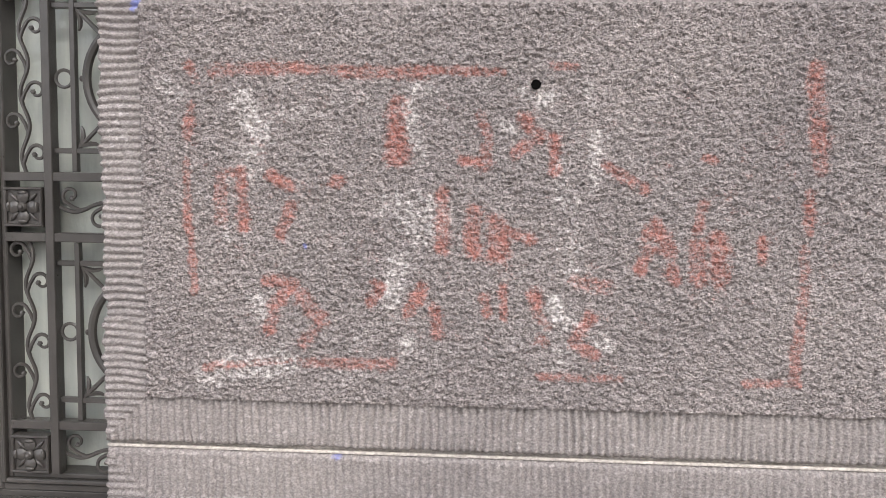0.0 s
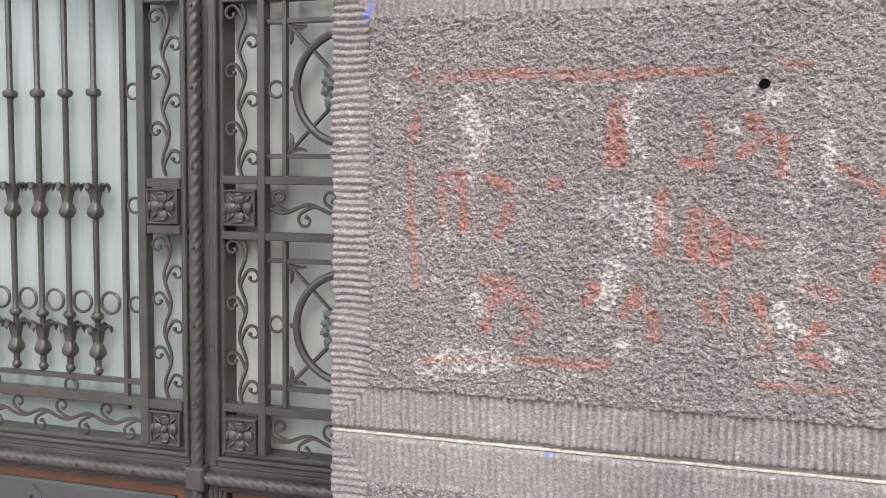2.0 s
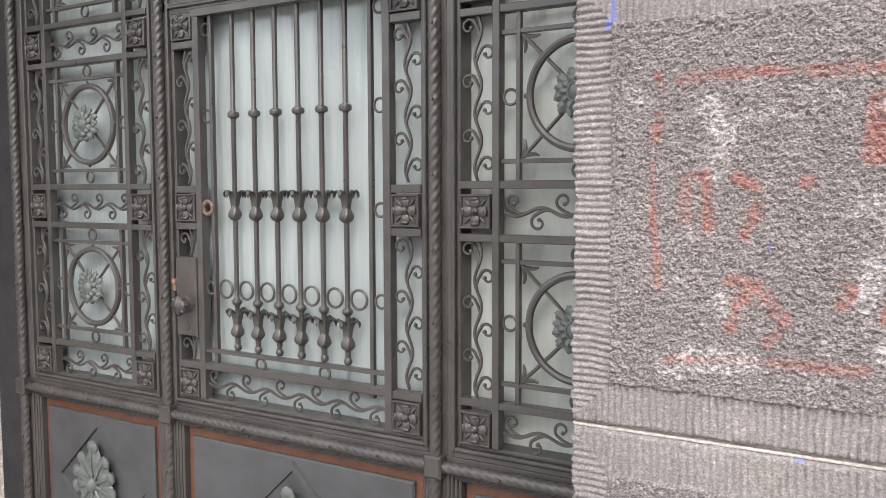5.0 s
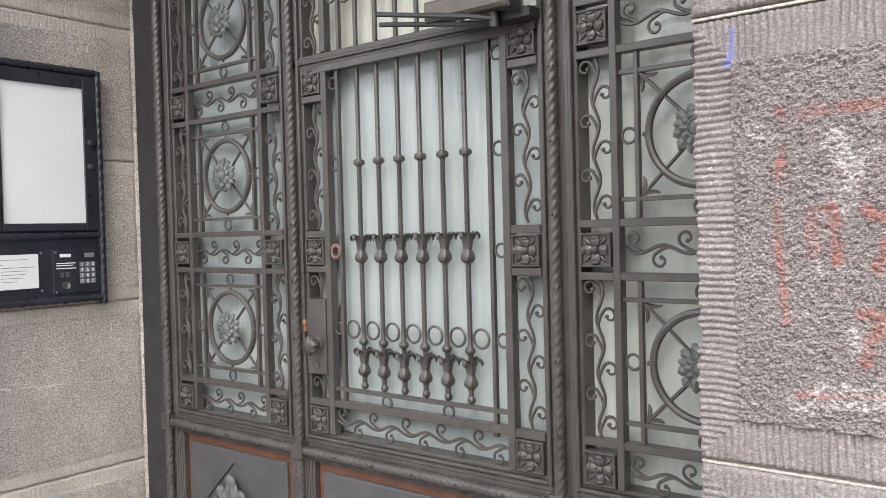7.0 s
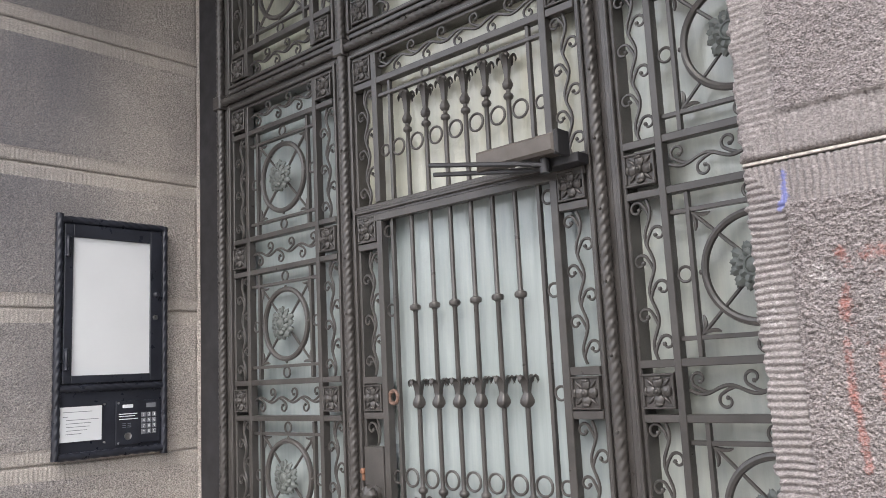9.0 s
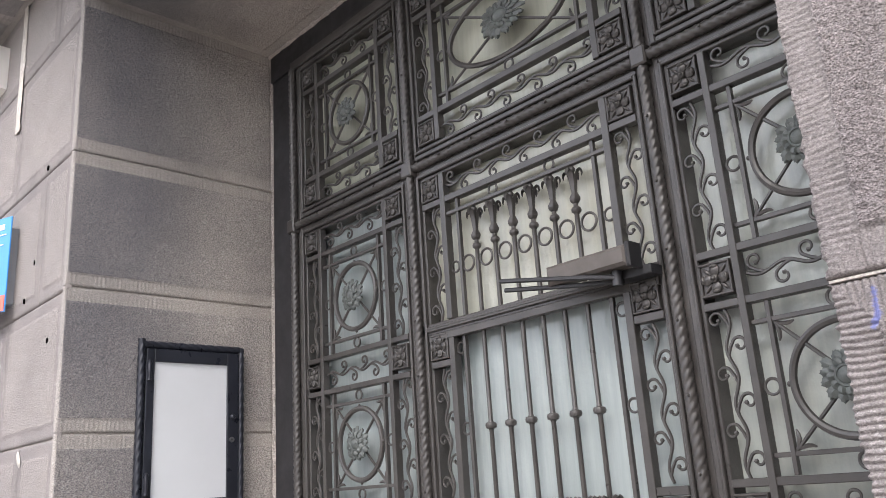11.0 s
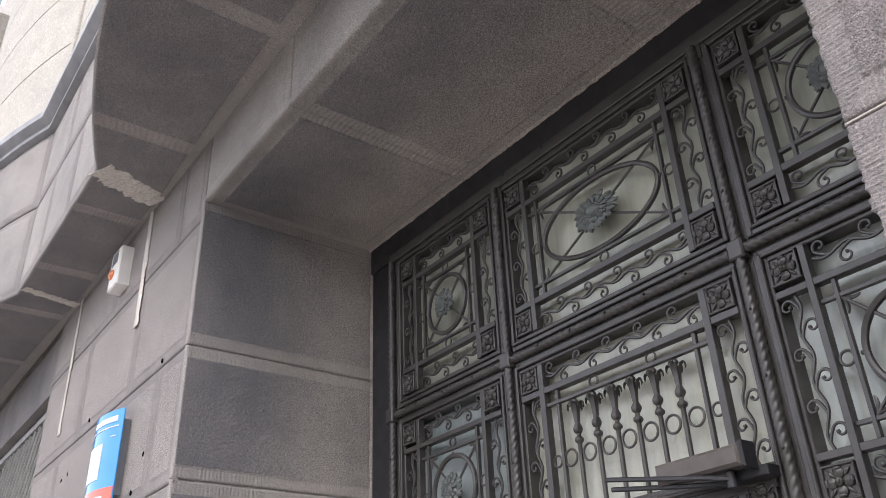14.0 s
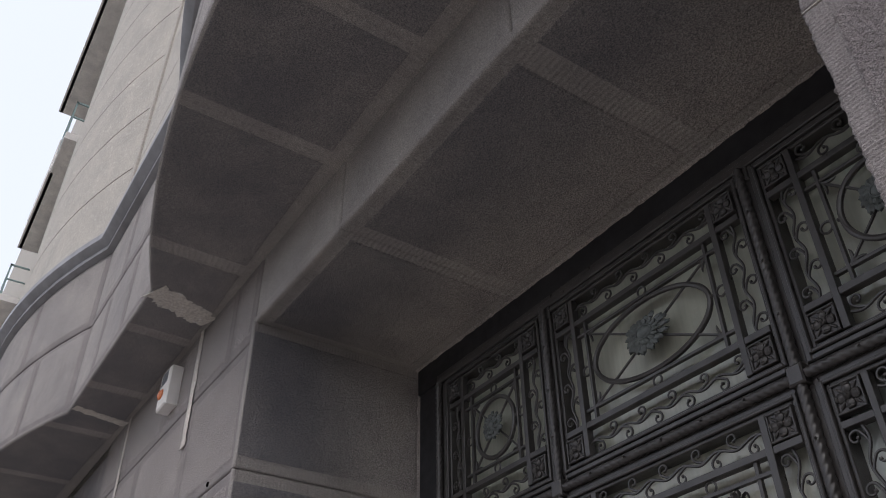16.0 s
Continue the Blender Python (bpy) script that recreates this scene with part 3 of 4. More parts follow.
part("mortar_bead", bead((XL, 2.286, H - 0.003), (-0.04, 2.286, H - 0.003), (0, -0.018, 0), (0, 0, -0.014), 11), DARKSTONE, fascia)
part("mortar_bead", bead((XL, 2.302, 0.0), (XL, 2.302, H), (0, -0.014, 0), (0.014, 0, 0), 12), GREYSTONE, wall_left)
scratch = Mesh()
for i in range(3):
    scratch.tube([(XL + 0.001, 1.45 + 0.27 * i + 0.044 * j, 0.911 - 0.02 * i - 0.0033 * j + 0.004 * math.sin(2.1 * (6 * i + j))) for j in range(6)], 0.0032, 5)
single("scratch", scratch, PLASTER, "pale scraped line across the granite", "scratch")

# ---- bowed bay over the doorway and the upper storeys ----
bay = thing("wall_of_bay", (0, 0, 0), "granite faced bowed bay with a string course", "wall", kind="structure")
for i, (z0, z1) in enumerate(((4.445, 5.20), (5.21, 5.96))):
    cuts = ((1.6, 0.2, -1.2, -2.6, -3.5, -4.34), (1.6, -0.4, -1.9, -3.1, -4.34))[i]
    cuts += ((-5.0, -5.7, -6.34, -7.1, -8.1, -9.4, -10.8), (-4.65, -5.5, -6.34, -7.5, -8.7, -9.9, -10.8))[i]
    for j in range(len(cuts) - 1):
        def bay_face(u, v, x0=cuts[j] - 0.003, z0=z0):
            x = x0 - u
            return np.stack([x, bow_front(x), z0 + v])

        stone_block(bay, bay_face, (0, -1, 0), cuts[j] - cuts[j + 1] - 0.006, z1 - z0, (0.05, 0.05, 0.05, 0.05), 0.02, 800 + 40 * i + j, (DARKTOOLED, TOOLED), pitch=0.06, rough=0.003)


def swept(profile, x0, x1, step):
    """A profile of (out, z) pairs carried along the bay's front."""
    xs = np.arange(x0, x1 + step / 2, step)
    ys = bow_front(xs)
    m, k = Mesh(), len(profile)
    verts = [(float(x), float(y) - o, z) for x, y in zip(xs, ys) for o, z in profile]
    faces = [(i * k + j, i * k + j + 1, (i + 1) * k + j + 1, (i + 1) * k + j) for i in range(len(xs) - 1) for j in range(k - 1)]
    return m.add(verts, faces)


part("backing", swept(((-0.02, ZS + 0.005), (-0.02, 6.0)), -10.9, 1.6, 0.06), MORTAR, bay)
part("string_course", swept(((-0.03, 5.95), (0.05, 5.97), (0.05, 6.01), (0.10, 6.04), (0.12, 6.06), (0.12, 6.12), (0.0, 6.17)), -10.9, 1.6, 0.06), ZINC, bay, "dark weathered string course")
levels, z = [(0.0, 6.16)], 6.16
while z < 22:
    z += 0.82
    levels += [(0.0, z), (-0.012, z + 0.004), (-0.012, z + 0.014), (0.0, z + 0.018)]
part("upper_wall", swept(levels, -10.9, 1.6, 0.08), RENDERING, bay, "pale coursed upper wall", smooth=False)
for x in (-6.34, -10.86, -4.34):
    part("corner_strip", Mesh().box(x - 0.05, x + 0.05, Y2 - 0.03, Y2 + 0.1, 6.17, 22, 0.01), RENDERING, bay)
single("wall_far", Mesh().box(-46, -10.9, Y2, Y2 + 2, 0, 24).box(1.6, 14, Y2 + 0.46, Y2 + 2, 4.36, 22), RENDERING, "pale rendered upper walls of the street front", "wall", kind="structure", smooth=False)
single("wall_top", Mesh().box(-11, 3.5, 1.3, 2.7, 4.5, 22), RENDERING, "plain wall behind the bay", "wall", kind="structure", smooth=False)


TEAL = plain("faded_green_paint", (0.22, 0.30, 0.29), 0.5, 0.0, 0.15, 8, 0)


def balcony(x0, x1, out, z):
    """A slab balcony with a closed front and a thin rail on it."""
    b = thing("balcony", ((x0 + x1) / 2, Y2, z), "concrete balcony toned pale for its dim underside, thin metal rail", "balcony", group="balconies")
    half = (x1 - x0) / 2
    part("slab", Mesh().box(-half, half, -out, 0, 0, 0.18, 0.02), LITCONCRETE, b)
    part("parapet", Mesh().box(-half, half - 1.3, -out - 0.02, -out + 0.08, 0.0, 1.0, 0.01), LITCONCRETE, b)
    rail = Mesh().box(half - 1.3, half, -out, -out + 0.04, 1.05, 1.09).box(half - 0.04, half, -out, 0, 1.05, 1.09).box(half - 0.04, half, -out, 0, 0.62, 0.65)
    part("handrail", rail, TEAL, b)
    bar = mesh_of("baluster", Mesh().box(-0.014, 0.014, -0.014, 0.014, 0.18, 1.05), TEAL)
    for i in range(8):
        part("baluster", bar, TEAL, b, at=(half - 0.02 - 0.16 * i, -out + 0.02, 0))
    return b


balcony(-19.2, -14.6, 0.46, 13.9)
balcony(-18.0, -12.2, 0.69, 17.5)
balcony(-23.5, -20.3, 0.46, 13.0)

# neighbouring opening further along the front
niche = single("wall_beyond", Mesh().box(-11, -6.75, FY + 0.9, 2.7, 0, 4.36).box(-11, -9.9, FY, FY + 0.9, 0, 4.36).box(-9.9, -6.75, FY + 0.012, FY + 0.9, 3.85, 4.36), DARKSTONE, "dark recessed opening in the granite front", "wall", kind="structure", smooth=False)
# iron made pale grey: the colour holds the skylight on it
LATTICE = plain("skylit_toned_iron", (0.24, 0.235, 0.225), 0.5, 0.0, 0.2, 10, 0.1)
grille = thing("window_grille", (-8.3, FY + 0.10, 0), "iron lattice grille in the next opening, skylight toned into its grey", "grille")
bar = mesh_of("lattice_bar", Mesh().tube([(-0.62, 0, -0.88), (0.62, 0, 0.88)], 0.016, 6), LATTICE)
rab = mesh_of("lattice_bar", Mesh().tube([(-0.62, 0, 0.88), (0.62, 0, -0.88)], 0.016, 6), LATTICE)
for i in range(13):
    part("lattice_bar", bar, LATTICE, grille, at=(-0.93 + 0.155 * i, 0, 2.88))
    part("lattice_bar", rab, LATTICE, grille, at=(-0.93 + 0.155 * i, 0.03, 2.88))
for z in (1.95, 3.77):
    part("grille_rail", Mesh().box(-1.58, 1.53, -0.02, 0.04, z, z + 0.06, 0.005), LATTICE, grille)
for x in (-1.58, 1.49):
    part("grille_stile", Mesh().box(x, x + 0.04, -0.02, 0.04, 0.0, 1.95, 0.005), LATTICE, grille)
# added backing, unseen; keeps light from leaking round the panes
single("wall_leak_stop", Mesh().box(-3.9, 0.2, 2.5, 2.6, 0, 4.3), RENDERING, "unseen wall added behind the gate to stop light leaks", "wall", kind="structure", smooth=False)


# ---- ironwork ----
def scroll(length, waves, swing, t=0.0055, side=1, upright=False):
    """A wavy stem with a curl in every hollow, centred on its length."""
    m, put = Mesh(), (lambda s, n: (n, 0.0, s)) if upright else (lambda s, n: (s, 0.0, n))
    bow = swing * 0.62
    m.tube([put(-length / 2 + length * i / (waves * 8), side * bow * math.sin(math.pi * i / 8)) for i in range(waves * 8 + 1)], t, 6)
    step = length / waves
    for i in range(waves):
        sign = side * (1 if i % 2 == 0 else -1)
        mid = -length / 2 + step * (i + 0.5)
        cs, cn = mid + step * 0.12, -sign * swing * 1.62
        pts = [put(mid - step * 0.42, sign * bow * 0.3), put(mid - step * 0.2, sign * bow * 0.62), put(mid + step * 0.06, -sign * bow * 0.05)]
        for k in range(21):
            q = k / 20
            r, a = swing * (1.22 - 0.78 * q ** 1.3), 0.95 - q * 5.3
            pts.append(put(cs + r * math.cos(a), cn + sign * r * math.sin(a)))
        m.tube(pts, lambda q: t * (0.98 - 0.3 * q), 6)
        m.blob(*pts[-1], t * 1.35, t * 1.3, t * 1.35, 0, 6, 4)
    return m


def rosette():
    """A square boss with four petals round a domed eye."""
    m = Mesh().box(-0.05, 0.05, 0.004, 0.03, -0.05, 0.05, 0.004)
    for a, b, c, d in ((-0.05, 0.05, 0.043, 0.05), (-0.05, 0.05, -0.05, -0.043), (-0.05, -0.043, -0.043, 0.043), (0.043, 0.05, -0.043, 0.043)):
        m.box(a, b, -0.004, 0.01, c, d, 0.002)
    for k in range(4):
        a = math.pi / 2 * k
        c, q = math.cos(a), math.sin(a)
        m.blob(0.0255 * c, 0.001, 0.0255 * q, 0.0185, 0.0095, 0.0165, a, 10, 5)
        m.blob(0.0365 * c, -0.004, 0.0365 * q, 0.0065, 0.0075, 0.0135, a, 9, 5)
        a += math.pi / 4
        m.blob(0.034 * math.cos(a), 0.002, 0.034 * math.sin(a), 0.0175, 0.006, 0.0055, a, 8, 4)
    m.lathe(0, 0.0, 0, ((0.004, 0.013), (-0.008, 0.0125), (-0.012, 0.010), (-0.013, 0.0075), (-0.016, 0.0065), (-0.019, 0.003), (-0.0195, 0.0005)), 12, "y")
    return m


def sunflower(rx, rz, petals=13, seed=1):
    """A flower of broad overlapping petals with frayed tips, round a rimmed seed disc."""
    m, rng = Mesh(), random.Random(seed)
    for row, (outer, lift, count) in enumerate(((1.0, 0.002, petals), (0.7, -0.007, petals - 2))):
        for k in range(count):
            a = 2 * math.pi * (k + 0.5 * row) / count + rng.uniform(-0.06, 0.06)
            reach, curl, verts, faces = outer * rng.uniform(0.9, 1.05), rng.uniform(-0.006, 0.004), [], []
            spread = 2 * math.pi / count * 0.5
            # each row across: edge, fold, rib, fold, edge
            for q, wide, up in ((0.28, 0.75, 0.0), (0.5, 1.0, -0.010), (0.7, 1.12, -0.013), (0.86, 0.85, -0.010 + curl * 0.5), (1.0, 0.5, -0.002 + curl)):
                for c, side in enumerate((-1, -0.5, 0, 0.5, 1)):
                    b = a + side * wide * spread
                    notch = (0.87, 0.97, 0.93, 1.0, 0.85)[c] if q == 1.0 else 1.0
                    r = q * reach * notch
                    verts.append((rx * r * math.cos(b), lift + up + (0.0, 0.0, -0.003, 0.001, 0.005)[c], rz * r * math.sin(b)))
            for i in range(4):
                for j in range(4):
                    faces.append((5 * i + j, 5 * i + j + 1, 5 * i + j + 6, 5 * i + j + 5))
            k0 = len(verts)
            verts += [(x * 0.985, y + 0.004, z * 0.985) for x, y, z in verts]
            faces += [tuple(i + k0 for i in f[::-1]) for f in faces]
            rim = [0, 5, 10, 15, 20, 21, 22, 23, 24, 19, 14, 9, 4]
            faces += [(p, p + k0, q + k0, q) for p, q in zip(rim, rim[1:])]
            m.add(verts, faces)
    m.blob(0, -0.016, 0, rx * 0.30, 0.011, rz * 0.30, 0, 16, 6)
    m.ring(0, -0.018, 0, rx * 0.33, 0.0042, rz * 0.33, 20, 6)
    m.lathe(0, 0, 0, ((0.012, 0.016), (-0.008, 0.016)), 10, "y")
    return m


def acanthus(leaves=4, tall=0.085, bulb=0.0228):
    """A baluster's leafy cup: a fluted bulb with leaves that curl over at the top."""
    m, n, profile = Mesh(), 20, ((0.0, 0.35), (0.005, 0.75), (0.013, 1.0), (0.022, 1.0), (0.032, 0.78), (0.042, 0.54), (0.055, 0.45), (tall * 0.8, 0.5), (tall, 0.42))
    # the bulb's flutes turn as they rise
    verts = []
    for h, r in profile:
        for j in range(n):
            a = 2 * math.pi * j / n
            k = bulb * r * (1 + 0.10 * math.cos(5 * a - h * 75))
            verts.append((k * math.cos(a), k * math.sin(a), h))
    faces = [(i * n + j, i * n + (j + 1) % n, (i + 1) * n + (j + 1) % n, (i + 1) * n + j) for i in range(len(profile) - 1) for j in range(n)]
    m.add(verts, faces + [tuple(range(n))[::-1], tuple((len(profile) - 1) * n + j for j in range(n))])
    for k in range(leaves):
        a = 2 * math.pi * k / leaves + 0.12
        verts, faces = [], []
        for i, (r, h, wdt) in enumerate(((0.010, tall * 0.40, 0.007), (0.012, tall * 0.70, 0.011), (0.017, tall * 0.94, 0.0125), (0.026, tall * 1.06, 0.012), (0.036, tall * 1.11, 0.010), (0.044, tall * 1.06, 0.0075), (0.047, tall * 0.95, 0.004), (0.044, tall * 0.88, 0.001))):
            for sgn in (-1, 0, 1):
                x, y = r * math.cos(a) - sgn * wdt * math.sin(a), r * math.sin(a) + sgn * wdt * math.cos(a)
                verts.append((x, y, h - (0.004 if sgn else 0)))
            if i:
                for j in range(2):
                    q = 3 * (i - 1) + j
                    faces.append((q, q + 1, q + 4, q + 3))
        n = len(verts)
        verts += [(x * 0.93, y * 0.93, z - 0.003) for x, y, z in verts]
        faces += [tuple(i + n for i in f[::-1]) for f in faces]
        m.add(verts, faces)
    return m


def collar(z, r=0.017, tall=0.022):
    return ((z - tall * 0.75, 0.0085), (z - tall * 0.5, 0.011), (z - tall * 0.35, r * 0.95), (z, r * 1.08), (z + tall * 0.35, r * 0.95), (z + tall * 0.5, 0.011), (z + tall * 0.75, 0.0085))


ROSETTE = mesh_of("rosette", rosette(), IRON, True)
FLOWER = mesh_of("flower", sunflower(0.078, 0.078, 13, 2), PATINA, True)
OVALFLOWER = mesh_of("flower", sunflower(0.125, 0.085, 17, 5), PATINA, True)
RING = mesh_of("ring", Mesh().ring(0, 0, 0, 0.0215, 0.0045, n=20), IRON, True)
BIGRING = mesh_of("ring", Mesh().ring(0, 0, 0, 0.031, 0.0048, n=24), IRON, True)
SCROLL_UP = mesh_of("scroll", scroll(0.475, 6, 0.0185, side=1, upright=True), IRON, True)
SCROLL_UP2 = mesh_of("scroll", scroll(0.475, 6, 0.0185, side=-1, upright=True), IRON, True)
SCROLL_FLAT = mesh_of("scroll", scroll(0.455, 6, 0.0185), IRON, True)
SCROLL_LONG = mesh_of("scroll", scroll(0.79, 10, 0.0185), IRON, True)
back = scroll(0.79, 10, 0.0185)
back.v, back.f = [(-x, y, z) for x, y, z in back.v], [f[::-1] for f in back.f]
SCROLL_BACK = mesh_of("scroll", back, IRON, True)
back = scroll(0.455, 6, 0.0185)
back.v, back.f = [(-x, y, z) for x, y, z in back.v], [f[::-1] for f in back.f]
SCROLL_FLAT_BACK = mesh_of("scroll", back, IRON, True)
SCROLL_SHORT = mesh_of("scroll", scroll(0.10, 1, 0.0185, upright=True), IRON, True)


def diagonal(hx, hz, sign):
    """A thin rod from corner to corner, with barbed ends."""
    m = Mesh().tube([(-hx, 0, -hz * sign), (hx, 0, hz * sign)], 0.0058, 6)
    length = math.hypot(hx, hz)
    dx, dz = hx / length, hz * sign / length
    for end in (-1, 1):
        px, pz = end * (hx + 0.004 * dx), end * (hz * sign + 0.004 * dz)
        for s in (-1, 1):
            barb = [(px - end * dx * f - s * dz * g, 0, pz - end * dz * f + s * dx * g) for f, g in ((0.006, 0.0), (0.02, 0.005), (0.034, 0.014), (0.043, 0.024), (0.048, 0.034))]
            m.tube(barb, lambda q: 0.0016 + 0.0050 * math.sin(math.pi * (0.12 + 0.82 * q)), 5)
    return m


def wheel_cell(panel, z, hx, hz, rx, rz, flower):
    """A rosette wheel in a thin rectangle of bars, with rings between."""
    part("wheel", Mesh().ring(0, 0, 0, rx, 0.0115, rz, 48, 8), IRON, panel, at=(0, 0.02, z))
    for s in (-1, 1):
        part("spoke", diagonal(hx - 0.06, hz - 0.06, s), IRON, panel, at=(0, 0.021, z))
        part("thin_bar", Mesh().box(-0.0065, 0.0065, 0.01, 0.027, -hz, hz, 0.001), IRON, panel, at=(s * (hx - 0.053), 0, z), smooth=False)
        part("thin_bar", Mesh().box(-hx, hx, 0.012, 0.0285, -0.0065, 0.0065, 0.001), IRON, panel, at=(0, 0, z + s * (hz - 0.053)), smooth=False)
        part("ring", RING, IRON, panel, at=(0, 0.02, z + s * (hz - 0.026)))
        part("ring", RING, IRON, panel, at=(s * (hx - 0.026), 0.02, z))
        part("stud", Mesh().blob(0, 0, 0, 0.0065, 0.0065, 0.008), IRON, panel, at=(0, 0.02, z + s * (rz + 0.012)))
        part("stud", Mesh().blob(0, 0, 0, 0.0065, 0.0065, 0.008), IRON, panel, at=(s * (rx + 0.012), 0.018, z))
    part("flower", flower, PATINA, panel, "grey-green patinated iron flower", (0, 0.004, z))


def border(panel, half, z0, z1):
    """The stepped frame round a panel."""
    m = Mesh()
    for a, b, y, e in ((0.052, 0.066, 0.010, 0.003), (0.066, 0.078, -0.004, 0.003), (0.078, 0.10, 0.006, 0.004)):
        m.box(-half - b, -half - a, y, 0.075, z0 - b, z1 + b, e).box(half + a, half + b, y, 0.075, z0 - b, z1 + b, e)
        m.box(-half - a, half + a, y, 0.075, z0 - b, z0 - a, e).box(-half - a, half + a, y, 0.075, z1 + a, z1 + b, e)
    part("border", m, IRON, panel, smooth=False)


def pane(panel, half, z0, z1, glass=GLASS):
    part("glass_pane", Mesh().box(-half - 0.097, half + 0.097, 0.0765, 0.084, z0 - 0.097, z1 + 0.097), glass, panel, "pale frosted glass pane", smooth=False)


def flat_bar(panel, x0, x1, z0, z1, y=0.002):
    part("flat_bar", Mesh().box(x0, x1, y, y + 0.034, z0, z1, 0.002), IRON, panel, smooth=False)


def lower_panel(panel, half, ztop=0.671, zlow=0.06):
    """Wood framed field with a raised lozenge and a leaf ornament, below the ironwork."""
    b, mid = half + 0.10, (ztop + zlow) / 2 - 0.03
    m = Mesh()
    for i in range(4):
        o, y = 0.012 * i, 0.004 * i
        for s in (-1, 1):
            m.box(min(s * (b - o), s * (b - o - 0.012)), max(s * (b - o), s * (b - o - 0.012)), y, 0.07, zlow, ztop, 0.003)
        m.box(-b + o, b - o, y, 0.07, ztop - o * 0.5 - 0.006, ztop - o * 0.5, 0.002)
    part("moulding", m, IRON, panel, smooth=False)
    part("wood_frame", Mesh().box(-b + 0.05, b - 0.05, 0.035, 0.07, zlow, ztop - 0.02, 0.004), WOOD, panel, "red-brown varnished wood frame", smooth=False)
    k = b - 0.085
    part("field", Mesh().box(-k, k, 0.018, 0.05, zlow + 0.05, ztop - 0.06, 0.006), WOODDARK, panel, "dark painted wooden field", smooth=False)
    hz = ztop - 0.075 - mid
    hx = min(k - 0.015, hz * 1.05)
    corners = [(0, 0.014, mid + hz), (hx, 0.014, mid), (0, 0.014, mid - hz), (-hx, 0.014, mid)]
    band = []
    for y, gap in ((0.020, -0.004), (0.009, 0.0), (0.009, 0.030), (0.020, 0.034)):
        band += [(x * (1 - gap / hx), y, mid + (z - mid) * (1 - gap / hz)) for x, _, z in corners]
    sides = [(4 * q + i, 4 * q + (i + 1) % 4, 4 * q + 4 + (i + 1) % 4, 4 * q + 4 + i) for q in range(3) for i in range(4)]
    part("lozenge", Mesh().add(band, sides), WOODDARK, panel, smooth=False)
    leaf = Mesh()
    for k, (a, reach, fat) in enumerate(((90, 0.115, 0.034), (55, 0.092, 0.032), (125, 0.092, 0.032), (22, 0.085, 0.03), (158, 0.085, 0.03), (-12, 0.085, 0.03), (192, 0.085, 0.03), (-50, 0.09, 0.03), (230, 0.09, 0.03), (-90, 0.11, 0.034))):
        c, q = math.cos(radians(a)), math.sin(radians(a))
        leaf.blob(c * reach * 0.62, -0.006, q * reach * 0.62, reach * 0.5, 0.014, fat, radians(a), 10, 6)
        leaf.blob(c * reach * 1.02, -0.012, q * reach * 1.02, reach * 0.22, 0.012, fat * 0.72, radians(a), 8, 5)
        leaf.tube([(c * 0.02, -0.02, q * 0.02), (c * reach * 0.7, -0.023, q * reach * 0.7), (c * reach * 1.15, -0.02, q * reach * 1.15)], lambda t: 0.005 * (1.1 - 0.8 * t), 5)
    leaf.blob(0, -0.02, 0, 0.024, 0.02, 0.024, 0, 12, 6)
    part("leaf_ornament", leaf, PATINA, panel, "patinated leaf ornament", (0, 0.0, mid)).scale = (1.3, 1, 1.3)


def side_panel(cx, label):
    """A fixed side screen: three flower wheels above a wooden panel."""
    p = thing("gate_side_panel", (cx, GY, 0), label, "gate panel", "gate side panels")
    rows, half = (0.82, 1.462, 2.109, 2.764), 0.3135
    border(p, half, rows[0], rows[-1])
    pane(p, half, rows[0], rows[-1], GLASS if cx < XC else LIFTEDGLASS)
    for s in (-1, 1):
        flat_bar(p, s * 0.247 - 0.0115, s * 0.247 + 0.0115, rows[0] - 0.052, rows[-1] + 0.052, 0.0)
        for z in rows:
            part("rosette", ROSETTE, IRON, p, at=(s * half, 0, z))
    for i, z in enumerate(rows):
        for s in (-1, 1):
            if 0 < i < 3 or (i == 0 and s > 0) or (i == 3 and s < 0):
                flat_bar(p, -half - 0.052, half + 0.052, z + s * 0.077 - 0.0115, z + s * 0.077 + 0.0115, 0.003)
        part("scroll", SCROLL_FLAT if cx < XC else SCROLL_FLAT_BACK, IRON, p, at=(0, 0.02, z))
    for a, b in zip(rows, rows[1:]):
        mid = (a + b) / 2
        wheel_cell(p, mid, 0.235, (b - a) / 2 - 0.09, 0.15, 0.15, FLOWER)
        for s in (-1, 1):
            part("scroll", SCROLL_UP if cx < XC else SCROLL_UP2, IRON, p, at=(s * half, 0.02, mid))
    lower_panel(p, half)
    return p


